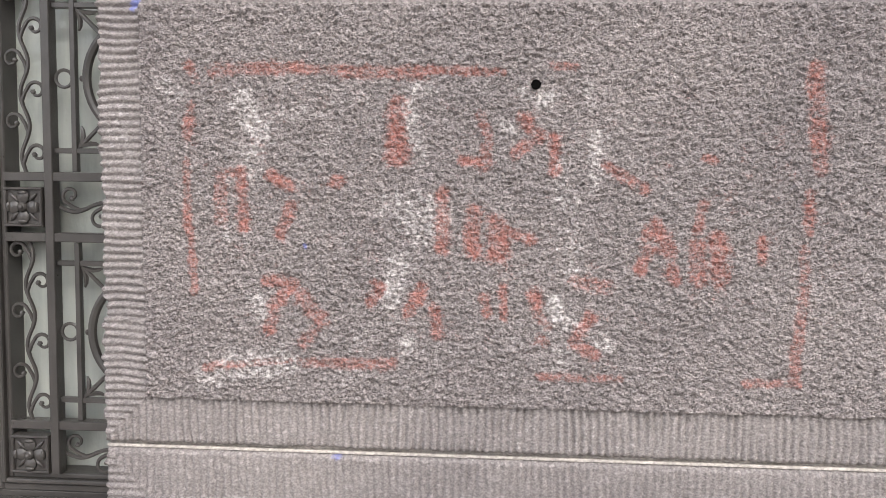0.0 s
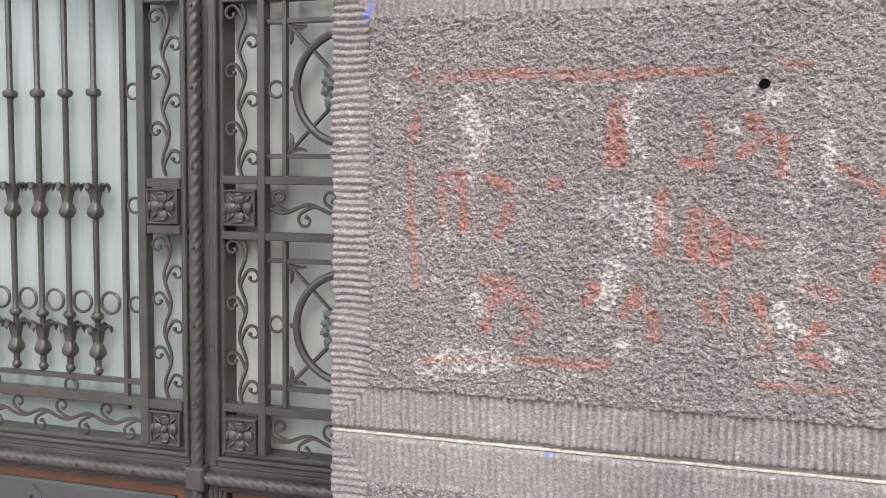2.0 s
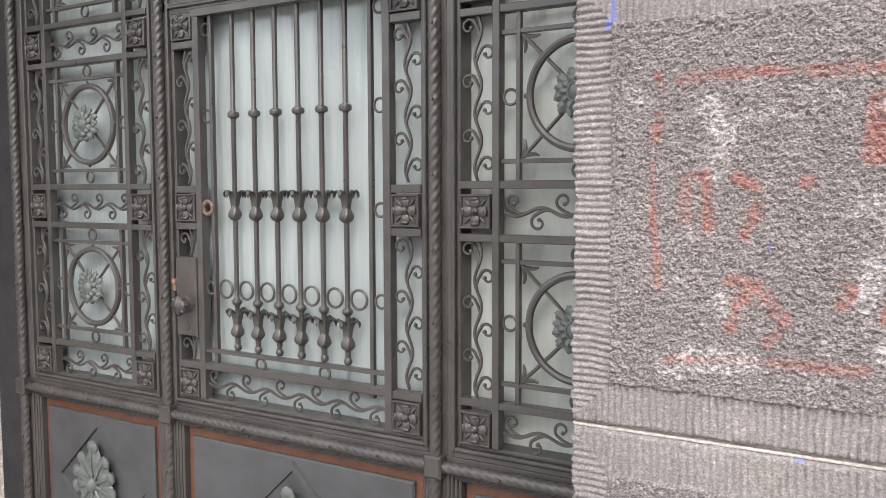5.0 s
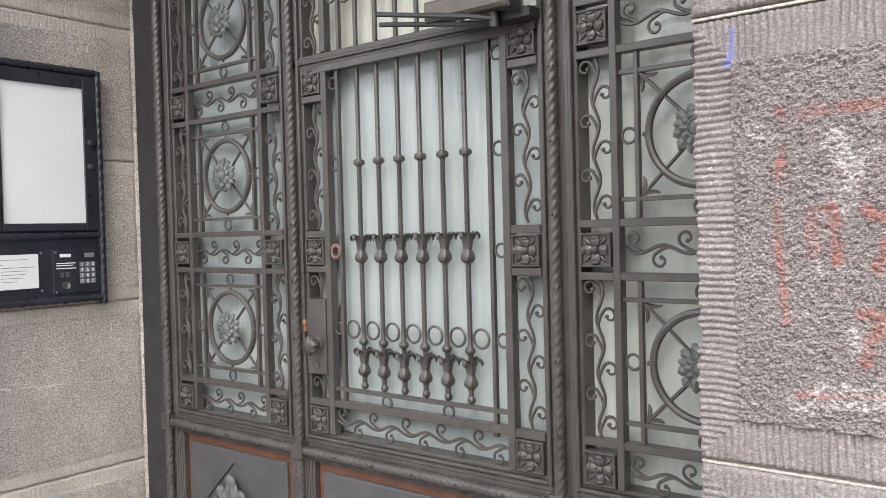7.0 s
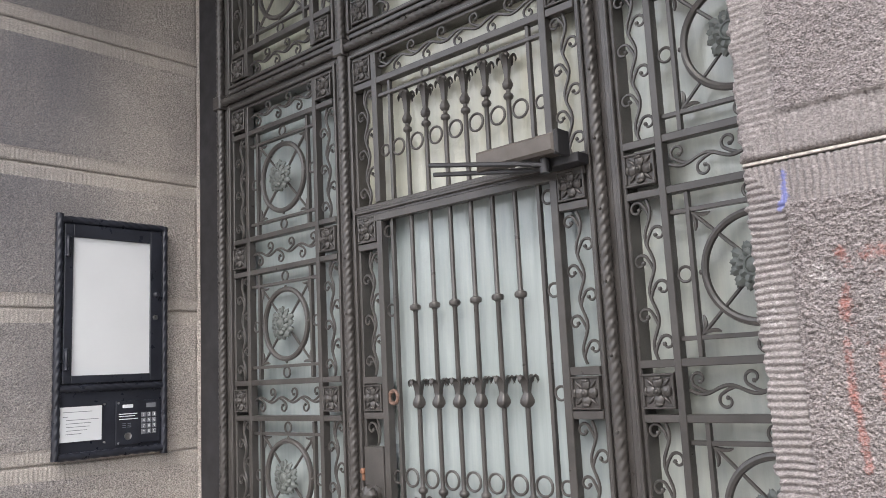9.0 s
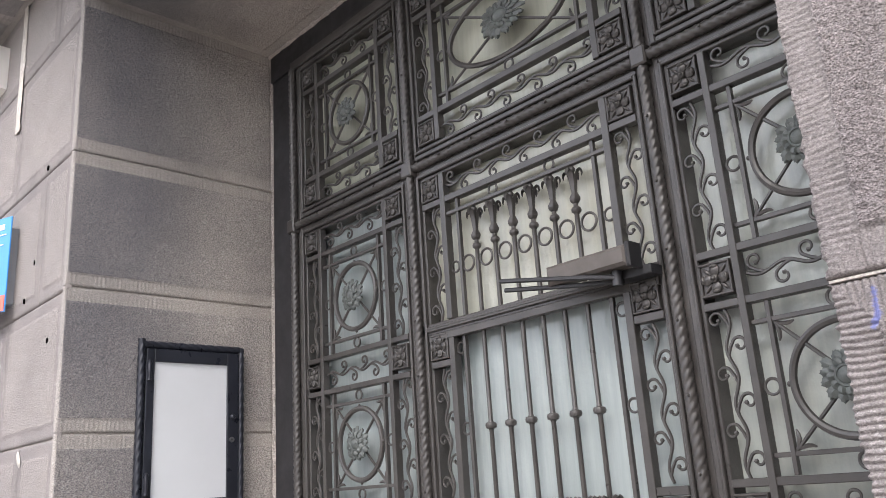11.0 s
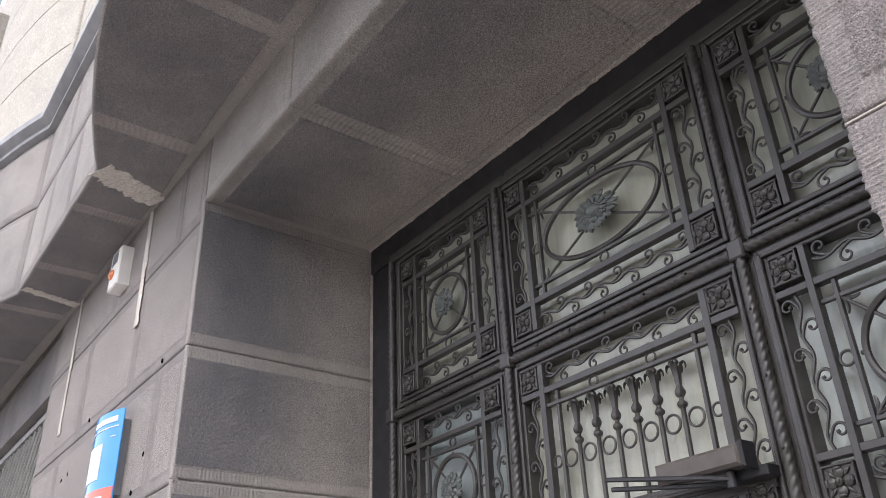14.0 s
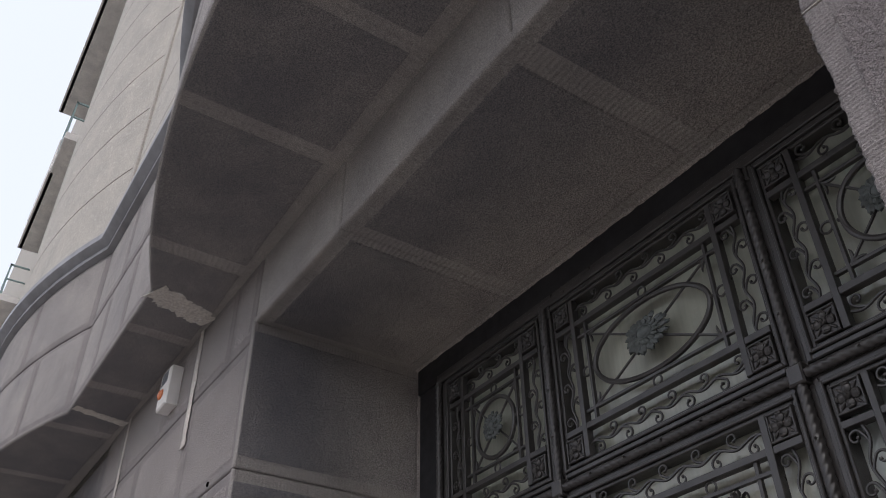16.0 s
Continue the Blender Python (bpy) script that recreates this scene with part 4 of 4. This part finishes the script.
def top_panel(cx, half, rx, rz, flower, flat, label):
    p = thing("gate_top_panel", (cx, GY, 0), label, "gate panel", "gate top panels")
    rows = (3.02, 3.662)
    border(p, half, *rows)
    pane(p, half, *rows, TOPGLASS)
    inner = half - 0.0665
    for s in (-1, 1):
        flat_bar(p, s * inner - 0.013, s * inner + 0.013, rows[0] - 0.052, rows[1] + 0.052, 0.0)
        for z in rows:
            part("rosette", ROSETTE, IRON, p, at=(s * half, 0, z))
    flat_bar(p, -half - 0.052, half + 0.052, rows[0] + 0.064, rows[0] + 0.09, 0.003)
    flat_bar(p, -half - 0.052, half + 0.052, rows[1] - 0.09, rows[1] - 0.064, 0.003)
    for z in rows:
        part("scroll", flat, IRON, p, at=(0, 0.02, z))
    mid = sum(rows) / 2
    wheel_cell(p, mid, inner - 0.012, 0.231, rx, rz, flower)
    part("scroll", SCROLL_UP, IRON, p, at=(-half, 0.02, mid))
    part("scroll", SCROLL_UP2, IRON, p, at=(half, 0.02, mid))
    return p


side_panel(XC - 1.03, "fixed dark iron gate screen with patinated flower wheels")
side_panel(XC + 1.03, "dark iron gate screen partly behind the granite corner")
top_panel(XC - 1.03, 0.3135, 0.15, 0.15, FLOWER, SCROLL_FLAT, "small iron overlight panel with a flower wheel")
top_panel(XC + 1.03, 0.3135, 0.15, 0.15, FLOWER, SCROLL_FLAT_BACK, "iron overlight panel beside the granite corner")
top_panel(XC, 0.475, 0.315, 0.160, OVALFLOWER, SCROLL_LONG, "wide iron overlight panel with an oval flower")

# ---- door leaf ----
BAR_X = [(-0.253 + 0.0976 * i) for i in range(6)]
leaf = thing("gate_door", (XC, GY, 0), "closed iron and frosted glass entrance door with wooden base", "door")
LROWS, LH = (0.82, 1.462, 2.109), 0.475
border(leaf, LH, LROWS[0], LROWS[2])
pane(leaf, LH, LROWS[0], LROWS[2])
for s in (-1, 1):
    flat_bar(leaf, s * 0.407 - 0.014, s * 0.407 + 0.014, LROWS[0] - 0.052, LROWS[2] + 0.052, 0.0)
    part("thin_bar", Mesh().box(-0.007, 0.007, 0.012, 0.028, 0.86, 2.16, 0.001), IRON, leaf, at=(s * 0.343 - 0.005, 0, 0), smooth=False)
    for i, z in enumerate(LROWS):
        part("rosette", ROSETTE, IRON, leaf, at=(s * LH, 0, z))
        for k in (-1, 1):
            if (i, k) not in ((0, -1), (2, 1)):
                flat_bar(leaf, s * LH - 0.054, s * LH + 0.054, z + k * 0.066 - 0.013, z + k * 0.066 + 0.013, 0.003)
    for z in (1.787, 1.462, 1.173):
        rusty = s < 0 and z == 1.462
        part("ring", mesh_of("ring", Mesh().ring(0, 0, 0, 0.023, 0.0075, n=20), RUST, True) if rusty else RING, RUST if rusty else IRON, leaf, "rusted ring with worn paint" if rusty else "", (s * 0.372, 0.012 if rusty else 0.02, z))
    part("ring", RING, IRON, leaf, at=(s * 0.141, 0.02, 0.917))
    part("ring", RING, IRON, leaf, at=(s * 0.372, 0.02, 2.09))
    part("scroll", SCROLL_UP if s < 0 else SCROLL_UP2, IRON, leaf, at=(s * LH, 0.022, 1.786))
part("scroll", SCROLL_UP2, IRON, leaf, at=(LH, 0.022, 1.141))
part("scroll", SCROLL_SHORT, IRON, leaf, at=(-LH, 0.022, 1.335))
part("scroll", SCROLL_SHORT, IRON, leaf, at=(-LH, 0.022, 0.945))
flat_bar(leaf, -0.42, 0.42, 0.876, 0.902, 0.003)
flat_bar(leaf, -0.53, 0.53, 2.135, 2.163, -0.002)
part("thin_bar", Mesh().box(-0.40, 0.40, 0.008, 0.0265, -0.007, 0.007, 0.001), IRON, leaf, at=(0, 0, 0.946), smooth=False)
part("scroll", SCROLL_BACK, IRON, leaf, at=(0, 0.02, 0.822))
rod = Mesh().lathe(0, 0, 0, ((0.954, 0.004), (0.958, 0.011), (0.966, 0.0140), (0.974, 0.0125), (0.979, 0.0085), (0.984, 0.0095), (0.998, 0.0095), (1.002, 0.012), (1.006, 0.0085), *collar(1.130), (1.2, 0.0085), (1.4, 0.009), *collar(1.787, 0.0205, 0.025), (2.15, 0.009)), 10)
CUP = mesh_of("leaf_cup", acanthus(), IRON, True)
ROD = mesh_of("baluster", rod, IRON, True)
for x in BAR_X:
    bar = part("baluster", ROD, IRON, leaf, "iron baluster with leafy cups", (x, 0.025, 0))
    for z, tall in ((1.002, 1.12), (1.418, 1.15)):
        part("leaf_cup", CUP, IRON, bar, at=(0, 0, z)).scale = (1, 1, tall)
for i in range(7):
    part("ring", BIGRING, IRON, leaf, at=(-0.302 + 0.0976 * i, 0.022, 1.173))
plate = part("lock_plate", Mesh().box(-0.052, 0.052, -0.006, 0.03, 0.995, 1.282, 0.003), IRON, leaf, "plain dark iron lock plate", (-LH, 0, 0), smooth=False)
part("keyhole_cover", Mesh().lathe(0, 0, 0, ((0.0, 0.016), (-0.006, 0.014), (-0.008, 0.004)), 10, "y"), IRON, plate, at=(0.0, -0.005, 1.03))
knob = Mesh().lathe(0, 0, 0, ((0.0, 0.030), (-0.007, 0.028), (-0.011, 0.015), (-0.022, 0.014), (-0.027, 0.026), (-0.038, 0.036), (-0.050, 0.035), (-0.060, 0.024), (-0.064, 0.012), (-0.067, 0.003)), 32, "y", 8, 0.06)
for k in range(8):
    a = math.pi / 4 * k
    knob.blob(0.027 * math.cos(a), -0.047, 0.027 * math.sin(a), 0.013, 0.012, 0.008, a, 7, 4)
part("door_knob", knob, IRON, leaf, "fluted iron door knob", (-LH + 0.012, -0.004, 1.112))
part("latch_bolt", Mesh().lathe(0, -0.004, 1.19, ((0.006, 0.012), (-0.006, 0.011), (-0.009, 0.004)), 10, "y").box(-0.007, 0.007, -0.008, 0.01, 1.155, 1.185, 0.003), COPPER, leaf, "worn copper coloured latch", (-LH - 0.062, 0, 0))
lower_panel(leaf, LH)

# ---- fixed transom over the door ----
transom = thing("gate_transom", (XC, GY, 0), "fixed iron transom grille with balusters over the door", "gate panel")
border(transom, LH, 2.262, 2.764)
pane(transom, LH, 2.262, 2.764, CREAMGLASS)
for s in (-1, 1):
    flat_bar(transom, s * 0.407 - 0.014, s * 0.407 + 0.014, 2.21, 2.816, 0.0)
    part("rosette", ROSETTE, IRON, transom, at=(s * LH, 0, 2.764))
    flat_bar(transom, s * LH - 0.054, s * LH + 0.054, 2.685, 2.711, 0.003)
    part("thin_bar", Mesh().box(-0.007, 0.007, 0.012, 0.028, 2.21, 2.70, 0.001), IRON, transom, at=(s * 0.336, 0, 0), smooth=False)
    part("scroll", SCROLL_UP if s < 0 else SCROLL_UP2, IRON, transom, at=(s * LH, 0.022, 2.447))
    part("ring", RING, IRON, transom, at=(s * 0.372, 0.02, 2.412))
    part("ring", RING, IRON, transom, at=(s * 0.141, 0.02, 2.666))
flat_bar(transom, -0.42, 0.42, 2.687, 2.713, 0.003)
part("thin_bar", Mesh().box(-0.40, 0.40, 0.008, 0.0265, -0.007, 0.007, 0.001), IRON, transom, at=(0, 0, 2.637), smooth=False)
part("scroll", SCROLL_BACK, IRON, transom, at=(0, 0.02, 2.764))
rod = Mesh().lathe(0, 0, 0, ((2.20, 0.009), (2.40, 0.009), *collar(2.468), (2.50, 0.009), (2.58, 0.008), (2.606, 0.007), (2.612, 0.012), (2.62, 0.013), (2.63, 0.006)), 10)
TALLCUP = mesh_of("leaf_cup", acanthus(4, 0.115, 0.021), IRON, True)
ROD2 = mesh_of("baluster", rod, IRON, True)
for x in BAR_X:
    bar = part("baluster", ROD2, IRON, transom, "short iron baluster with leafy cup", (x, 0.025, 0))
    part("leaf_cup", TALLCUP, IRON, bar, at=(0, 0, 2.49)).scale = (0.85, 0.85, 1)
for i in range(7):
    part("ring", BIGRING, IRON, transom, at=(-0.302 + 0.0976 * i, 0.022, 2.412))

# ---- posts and rails of the gate ----
posts = thing("iron_gate", (XC, GY, 0), "dark iron gate frame of twisted posts and rails", "gate")
for x, z0, z1 in ((-1.48, 0, 3.76), (-0.585, 0, 3.76), (0.585, 0, 3.76), (1.48, 0, 3.76)):
    part("twisted_post", Mesh().rope((0, -0.006, z0), (0, -0.006, z1), 0.0185), IRON, posts, "twisted iron post", (x, 0, 0))
    part("post_core", Mesh().box(-0.0335, 0.0335, 0.0095, 0.10, z0, z1, 0.002), IRON, posts, at=(x, 0, 0), smooth=False)
for z in (0.69, 2.884):
    for x0, x1 in ((-1.455, -0.61), (-0.56, 0.56), (0.61, 1.455)):
        part("twisted_rail", Mesh().rope((x0, -0.006, z), (x1, -0.006, z), 0.018), IRON, posts, "twisted iron rail")
        part("rail_core", Mesh().box(x0, x1, 0.008, 0.10, z - 0.030, z + 0.030, 0.002), IRON, posts, smooth=False)
    for x in (-1.48, -0.585, 0.585, 1.48):
        part("joint_block", Mesh().box(-0.03, 0.03, -0.032, 0.05, -0.034, 0.034, 0.006), IRON, posts, at=(x, 0, z), smooth=False)
rivet = mesh_of("rivet", Mesh().blob(0, 0, 0, 0.0055, 0.005, 0.0055, 0, 7, 4), IRON, True)
for x in (-1.48, -0.585, 0.585):
    for i in range(16):
        part("rivet", rivet, IRON, posts, at=(x + 0.004, -0.0275, 0.25 + 0.22 * i))
for z in (0.69, 2.884):
    for x in (-1.25, -1.03, -0.81, -0.38, -0.19, 0.0, 0.19, 0.38, 0.81):
        part("rivet", rivet, IRON, posts, at=(x, -0.028, z))
# side sheets are dark iron; the top strip's black stands in for shadow
for box, e in (((-1.80, -1.545, 0.075, 0.115, 0, 3.84), 0), ((1.545, 1.80, 0.075, 0.115, 0, 3.84), 0), ((-1.80, 1.80, 0.06, 0.11, 3.84, 4.0), 0)):
    part("sheet_surround", Mesh().box(*box, e), IRONDARK, posts, "dark sheet iron surround, shadow put into the top strip", smooth=False)
for box in ((-1.545, -1.51, 0.02, 0.10, 0, 3.80), (1.51, 1.545, 0.02, 0.10, 0, 3.80), (-1.51, 1.51, 0.0, 0.09, 3.765, 3.80), (-1.545, 1.545, 0.02, 0.10, 3.80, 3.84)):
    part("edge_bar", Mesh().box(*box, 0.004), IRON, posts, smooth=False)
for x in (-0.585, 0.585):
    part("mullion_cap", Mesh().box(x - 0.035, x + 0.035, 0.0, 0.08, 3.70, 3.765, 0.004), IRON, posts, smooth=False)

# ---- door closer ----
closer = thing("door_closer", (-1.45, 2.1, 2.2), "brown dusty overhead door closer with two arms", "door closer")
part("case", Mesh().box(-0.215, 0.098, -0.005, 0.055, -0.012, 0.052, 0.010), CLOSER, closer, smooth=False)
part("end_cap", Mesh().box(0.098, 0.114, -0.009, 0.058, -0.02, 0.057, 0.006), IRONDARK, closer, "black end cap", smooth=False)
part("mount_plate", Mesh().box(0.0, 0.14, 0.06, 0.13, -0.04, -0.01, 0.003), IRONDARK, closer, smooth=False)
part("arm", Mesh().tube([(-0.40, -0.02, 0.045), (-0.05, 0.0, -0.02), (0.03, 0.03, -0.035)], 0.008, 6), IRONDARK, closer)
part("arm", Mesh().tube([(-0.40, 0.0, 0.015), (-0.1, 0.03, -0.03), (0.04, 0.06, -0.045)], 0.008, 6), IRONDARK, closer)
part("pivot", Mesh().lathe(0.03, 0.04, -0.06, ((0, 0.016), (0.045, 0.016), (0.05, 0.008)), 10), IRONDARK, closer)


# ---- notice case with intercom, on the reveal ----
def wall_box(m, y0, y1, z0, z1, out0, out1, e=0.0):
    """A box on the reveal: y along the wall, out into the doorway."""
    n = Mesh().box(y0, y1, -out1, -out0, z0, z1, e)
    m.add([(-y, x, z) for x, y, z in n.v], n.f)
    return m


CX = XL + 0.004
case = thing("notice_case", (CX, 1.84, 1.25), "black notice case with twisted iron edges, blank white sheet", "notice case")


def on_case(name, boxes, mat, label="", parent=None, e=0.002):
    m = Mesh()
    for y0, y1, z0, z1, a, b in boxes:
        wall_box(m, y0 - 1.84, y1 - 1.84, z0 - 1.25, z1 - 1.25, a, b, e)
    return part(name, m, mat, parent or case, label, smooth=False)


on_case("body", [(1.595, 2.085, 1.262, 2.305, 0.0, 0.028)], BLACK)
for name, a, b in (("twisted_edge", (1.590, 1.25), (1.590, 2.325)), ("twisted_edge", (2.090, 1.235), (2.090, 2.31)), ("twisted_edge", (1.60, 2.300), (2.08, 2.300)), ("twisted_edge", (1.60, 1.553), (2.08, 1.553)), ("twisted_edge", (1.60, 1.262), (2.08, 1.262))):
    part(name, Mesh().rope((0.03, a[0] - 1.84, a[1] - 1.25), (0.03, b[0] - 1.84, b[1] - 1.25), 0.0165, 130), BLACK, case)
door = on_case("case_door", [(1.61, 1.648, 1.575, 2.28, 0.028, 0.044)], BLACK)
for rail in ((2.014, 2.072, 1.575, 2.28), (1.648, 2.014, 2.222, 2.28), (1.648, 2.014, 1.575, 1.608)):
    on_case("door_rail", [(*rail, 0.028, 0.044)], BLACK, "", door)
on_case("sheet", [(1.645, 2.017, 1.605, 2.225, 0.030, 0.034)], PAPER, "blank white sheet", door, 0)
for z in (2.13, 1.63):
    part("hinge", Mesh().lathe(0.05, 1.622 - 1.84, z - 1.25, ((0, 0.004), (0.004, 0.011), (0.018, 0.008), (0.022, 0.0095), (0.075, 0.0095), (0.08, 0.008), (0.092, 0.011), (0.10, 0.003)), 10), BLACK, door)
part("lock", Mesh().lathe(0.044, 2.04 - 1.84, 1.975 - 1.25, ((0, 0.014), (0.012, 0.014), (0.02, 0.008)), 12, "x"), BLACK, door)
part("lock", Mesh().lathe(0.044, 2.038 - 1.84, 1.868 - 1.25, ((0, 0.013), (0.006, 0.012), (0.008, 0.004)), 12, "x"), STEEL, door, "steel cylinder lock")
note = on_case("note_sheet", [(1.606, 1.790, 1.325, 1.474, 0.029, 0.034)], PAPER, "white printed note", None, 0)
for i, (z, a, b) in enumerate(((1.452, 1.618, 1.745), (1.432, 1.618, 1.64), (1.418, 1.632, 1.775), (1.403, 1.632, 1.742), (1.388, 1.632, 1.735), (1.373, 1.632, 1.725), (1.358, 1.632, 1.70))):
    on_case("print_line", [(a, b, z - 0.0013, z + 0.0013, 0.0335, 0.0346)], GREYTEXT, "", note, 0)
unit = on_case("intercom_panel", [(1.855, 2.072, 1.292, 1.487, 0.027, 0.036)], BLACK, "black intercom panel with keypad")
on_case("display", [(2.0, 2.045, 1.452, 1.472, 0.035, 0.0375)], GREYTEXT, "", unit, 0)
on_case("maker_plate", [(1.885, 1.935, 1.455, 1.470, 0.035, 0.0372)], KEYTEXT, "", unit, 0)
for z, a, b in ((1.428, 1.868, 1.955), (1.418, 1.868, 1.945), (1.405, 1.868, 1.958)):
    on_case("print_line", [(a, b, z - 0.002, z + 0.002, 0.035, 0.037)], KEYTEXT, "", unit, 0)
for y in (1.885, 1.91):
    for z in (1.385, 1.377, 1.369):
        on_case("print_line", [(y, y + 0.016, z - 0.0015, z + 0.0015, 0.035, 0.037)], GREYTEXT, "", unit, 0)
part("reader", Mesh().lathe(0.035, 1.911 - 1.84, 1.328 - 1.25, ((0, 0.017), (0.006, 0.016), (0.004, 0.012), (0.004, 0.001)), 16, "x"), STEEL, unit, "round steel key reader")
for i, row in enumerate(("123", "456", "789", "*0C")):
    for j, sign in enumerate(row):
        y, z = 1.986 + 0.026 * j, 1.420 - 0.0255 * i
        key = on_case("key", [(y - 0.0105, y + 0.0105, z - 0.0105, z + 0.0105, 0.035, 0.0385)], GREYTEXT, "", unit, 0.001)
        text = bpy.data.curves.new("key_sign", "FONT")
        text.body, text.size, text.align_x, text.align_y = sign, 0.02, "CENTER", "CENTER"
        text.extrude = 0.0004
        text.materials.append(KEYTEXT)
        ob = new("key_sign", text)
        ob.parent = key
        ob.matrix_local = pose(0.0392, y - 1.84, z - 1.25, 90, 0, 90)
for y, z in ((1.802, 1.478), (1.802, 1.312), (1.866, 1.478), (1.866, 1.300)):
    part("screw", Mesh().lathe(0.034, y - 1.84, z - 1.25, ((0, 0.006), (0.003, 0.005), (0.004, 0.001)), 8, "x"), STEEL, case)

# ---- alarm sounder on the facade ----
alarm = thing("alarm_sounder", (-5.02, FY, 4.02), "white plastic alarm box with an orange lamp", "alarm")
part("housing", Mesh().box(-0.095, 0.095, -0.085, 0, 0.01, 0.285, 0.010), BOXWHITE, alarm, smooth=False)
part("lamp", Mesh().blob(-0.03, -0.085, 0.115, 0.05, 0.022, 0.036), ORANGE, alarm, "orange lamp lens")
for i in range(6):
    part("slot", Mesh().box(-0.06, 0.055, -0.088, -0.083, 0.18 + 0.015 * i, 0.188 + 0.015 * i), GREYTEXT, alarm, smooth=False)

# ---- curved sign ----
sign_board = thing("curved_sign", (-4.63, FY, 2.565), "curved glossy blue sign with white print and a red foot", "sign")


def curved(x0, x1, z0, z1, out):
    """A piece of the bent plate."""
    m, n, verts, faces = Mesh(), 12, [], []
    for i in range(n + 1):
        x = x0 + (x1 - x0) * i / n
        y = -0.11 + 1.0 * x * x - out
        verts += [(x, y, z0), (x, y, z1), (x, y + 0.006, z0), (x, y + 0.006, z1)]
        if i:
            k = 4 * i
            faces += [(k - 4, k, k + 1, k - 3), (k - 2, k - 1, k + 3, k + 2), (k - 4, k - 2, k + 2, k), (k - 3, k + 1, k + 3, k - 1)]
    faces += [(0, 1, 3, 2), (4 * n, 4 * n + 2, 4 * n + 3, 4 * n + 1)]
    return m.add(verts, faces)


part("plate", curved(-0.24, 0.24, 0, 0.50, 0), SIGNBLUE, sign_board)
part("red_foot", curved(-0.238, 0.238, 0.003, 0.085, 0.003), SIGNRED, sign_board)
part("rule", curved(-0.22, 0.215, 0.405, 0.411, 0.003), PAPER, sign_board, "thin white rule")
part("arrow", curved(0.165, 0.20, 0.352, 0.358, 0.003), PAPER, sign_board)
part("print_bar", curved(-0.05, 0.20, 0.435, 0.465, 0.003), PAPER, sign_board, "white bar of print")
part("print_bar", curved(-0.12, 0.10, 0.14, 0.33, 0.003), PAPER, sign_board, "broad white bar of print")
part("print_bar", curved(-0.02, 0.17, 0.03, 0.045, 0.005), PAPER, sign_board)
for x in (-0.2, 0.16):
    part("bracket", Mesh().box(x, x + 0.04, -0.07, 0.0, 0.05, 0.45), ZINC, sign_board, smooth=False)
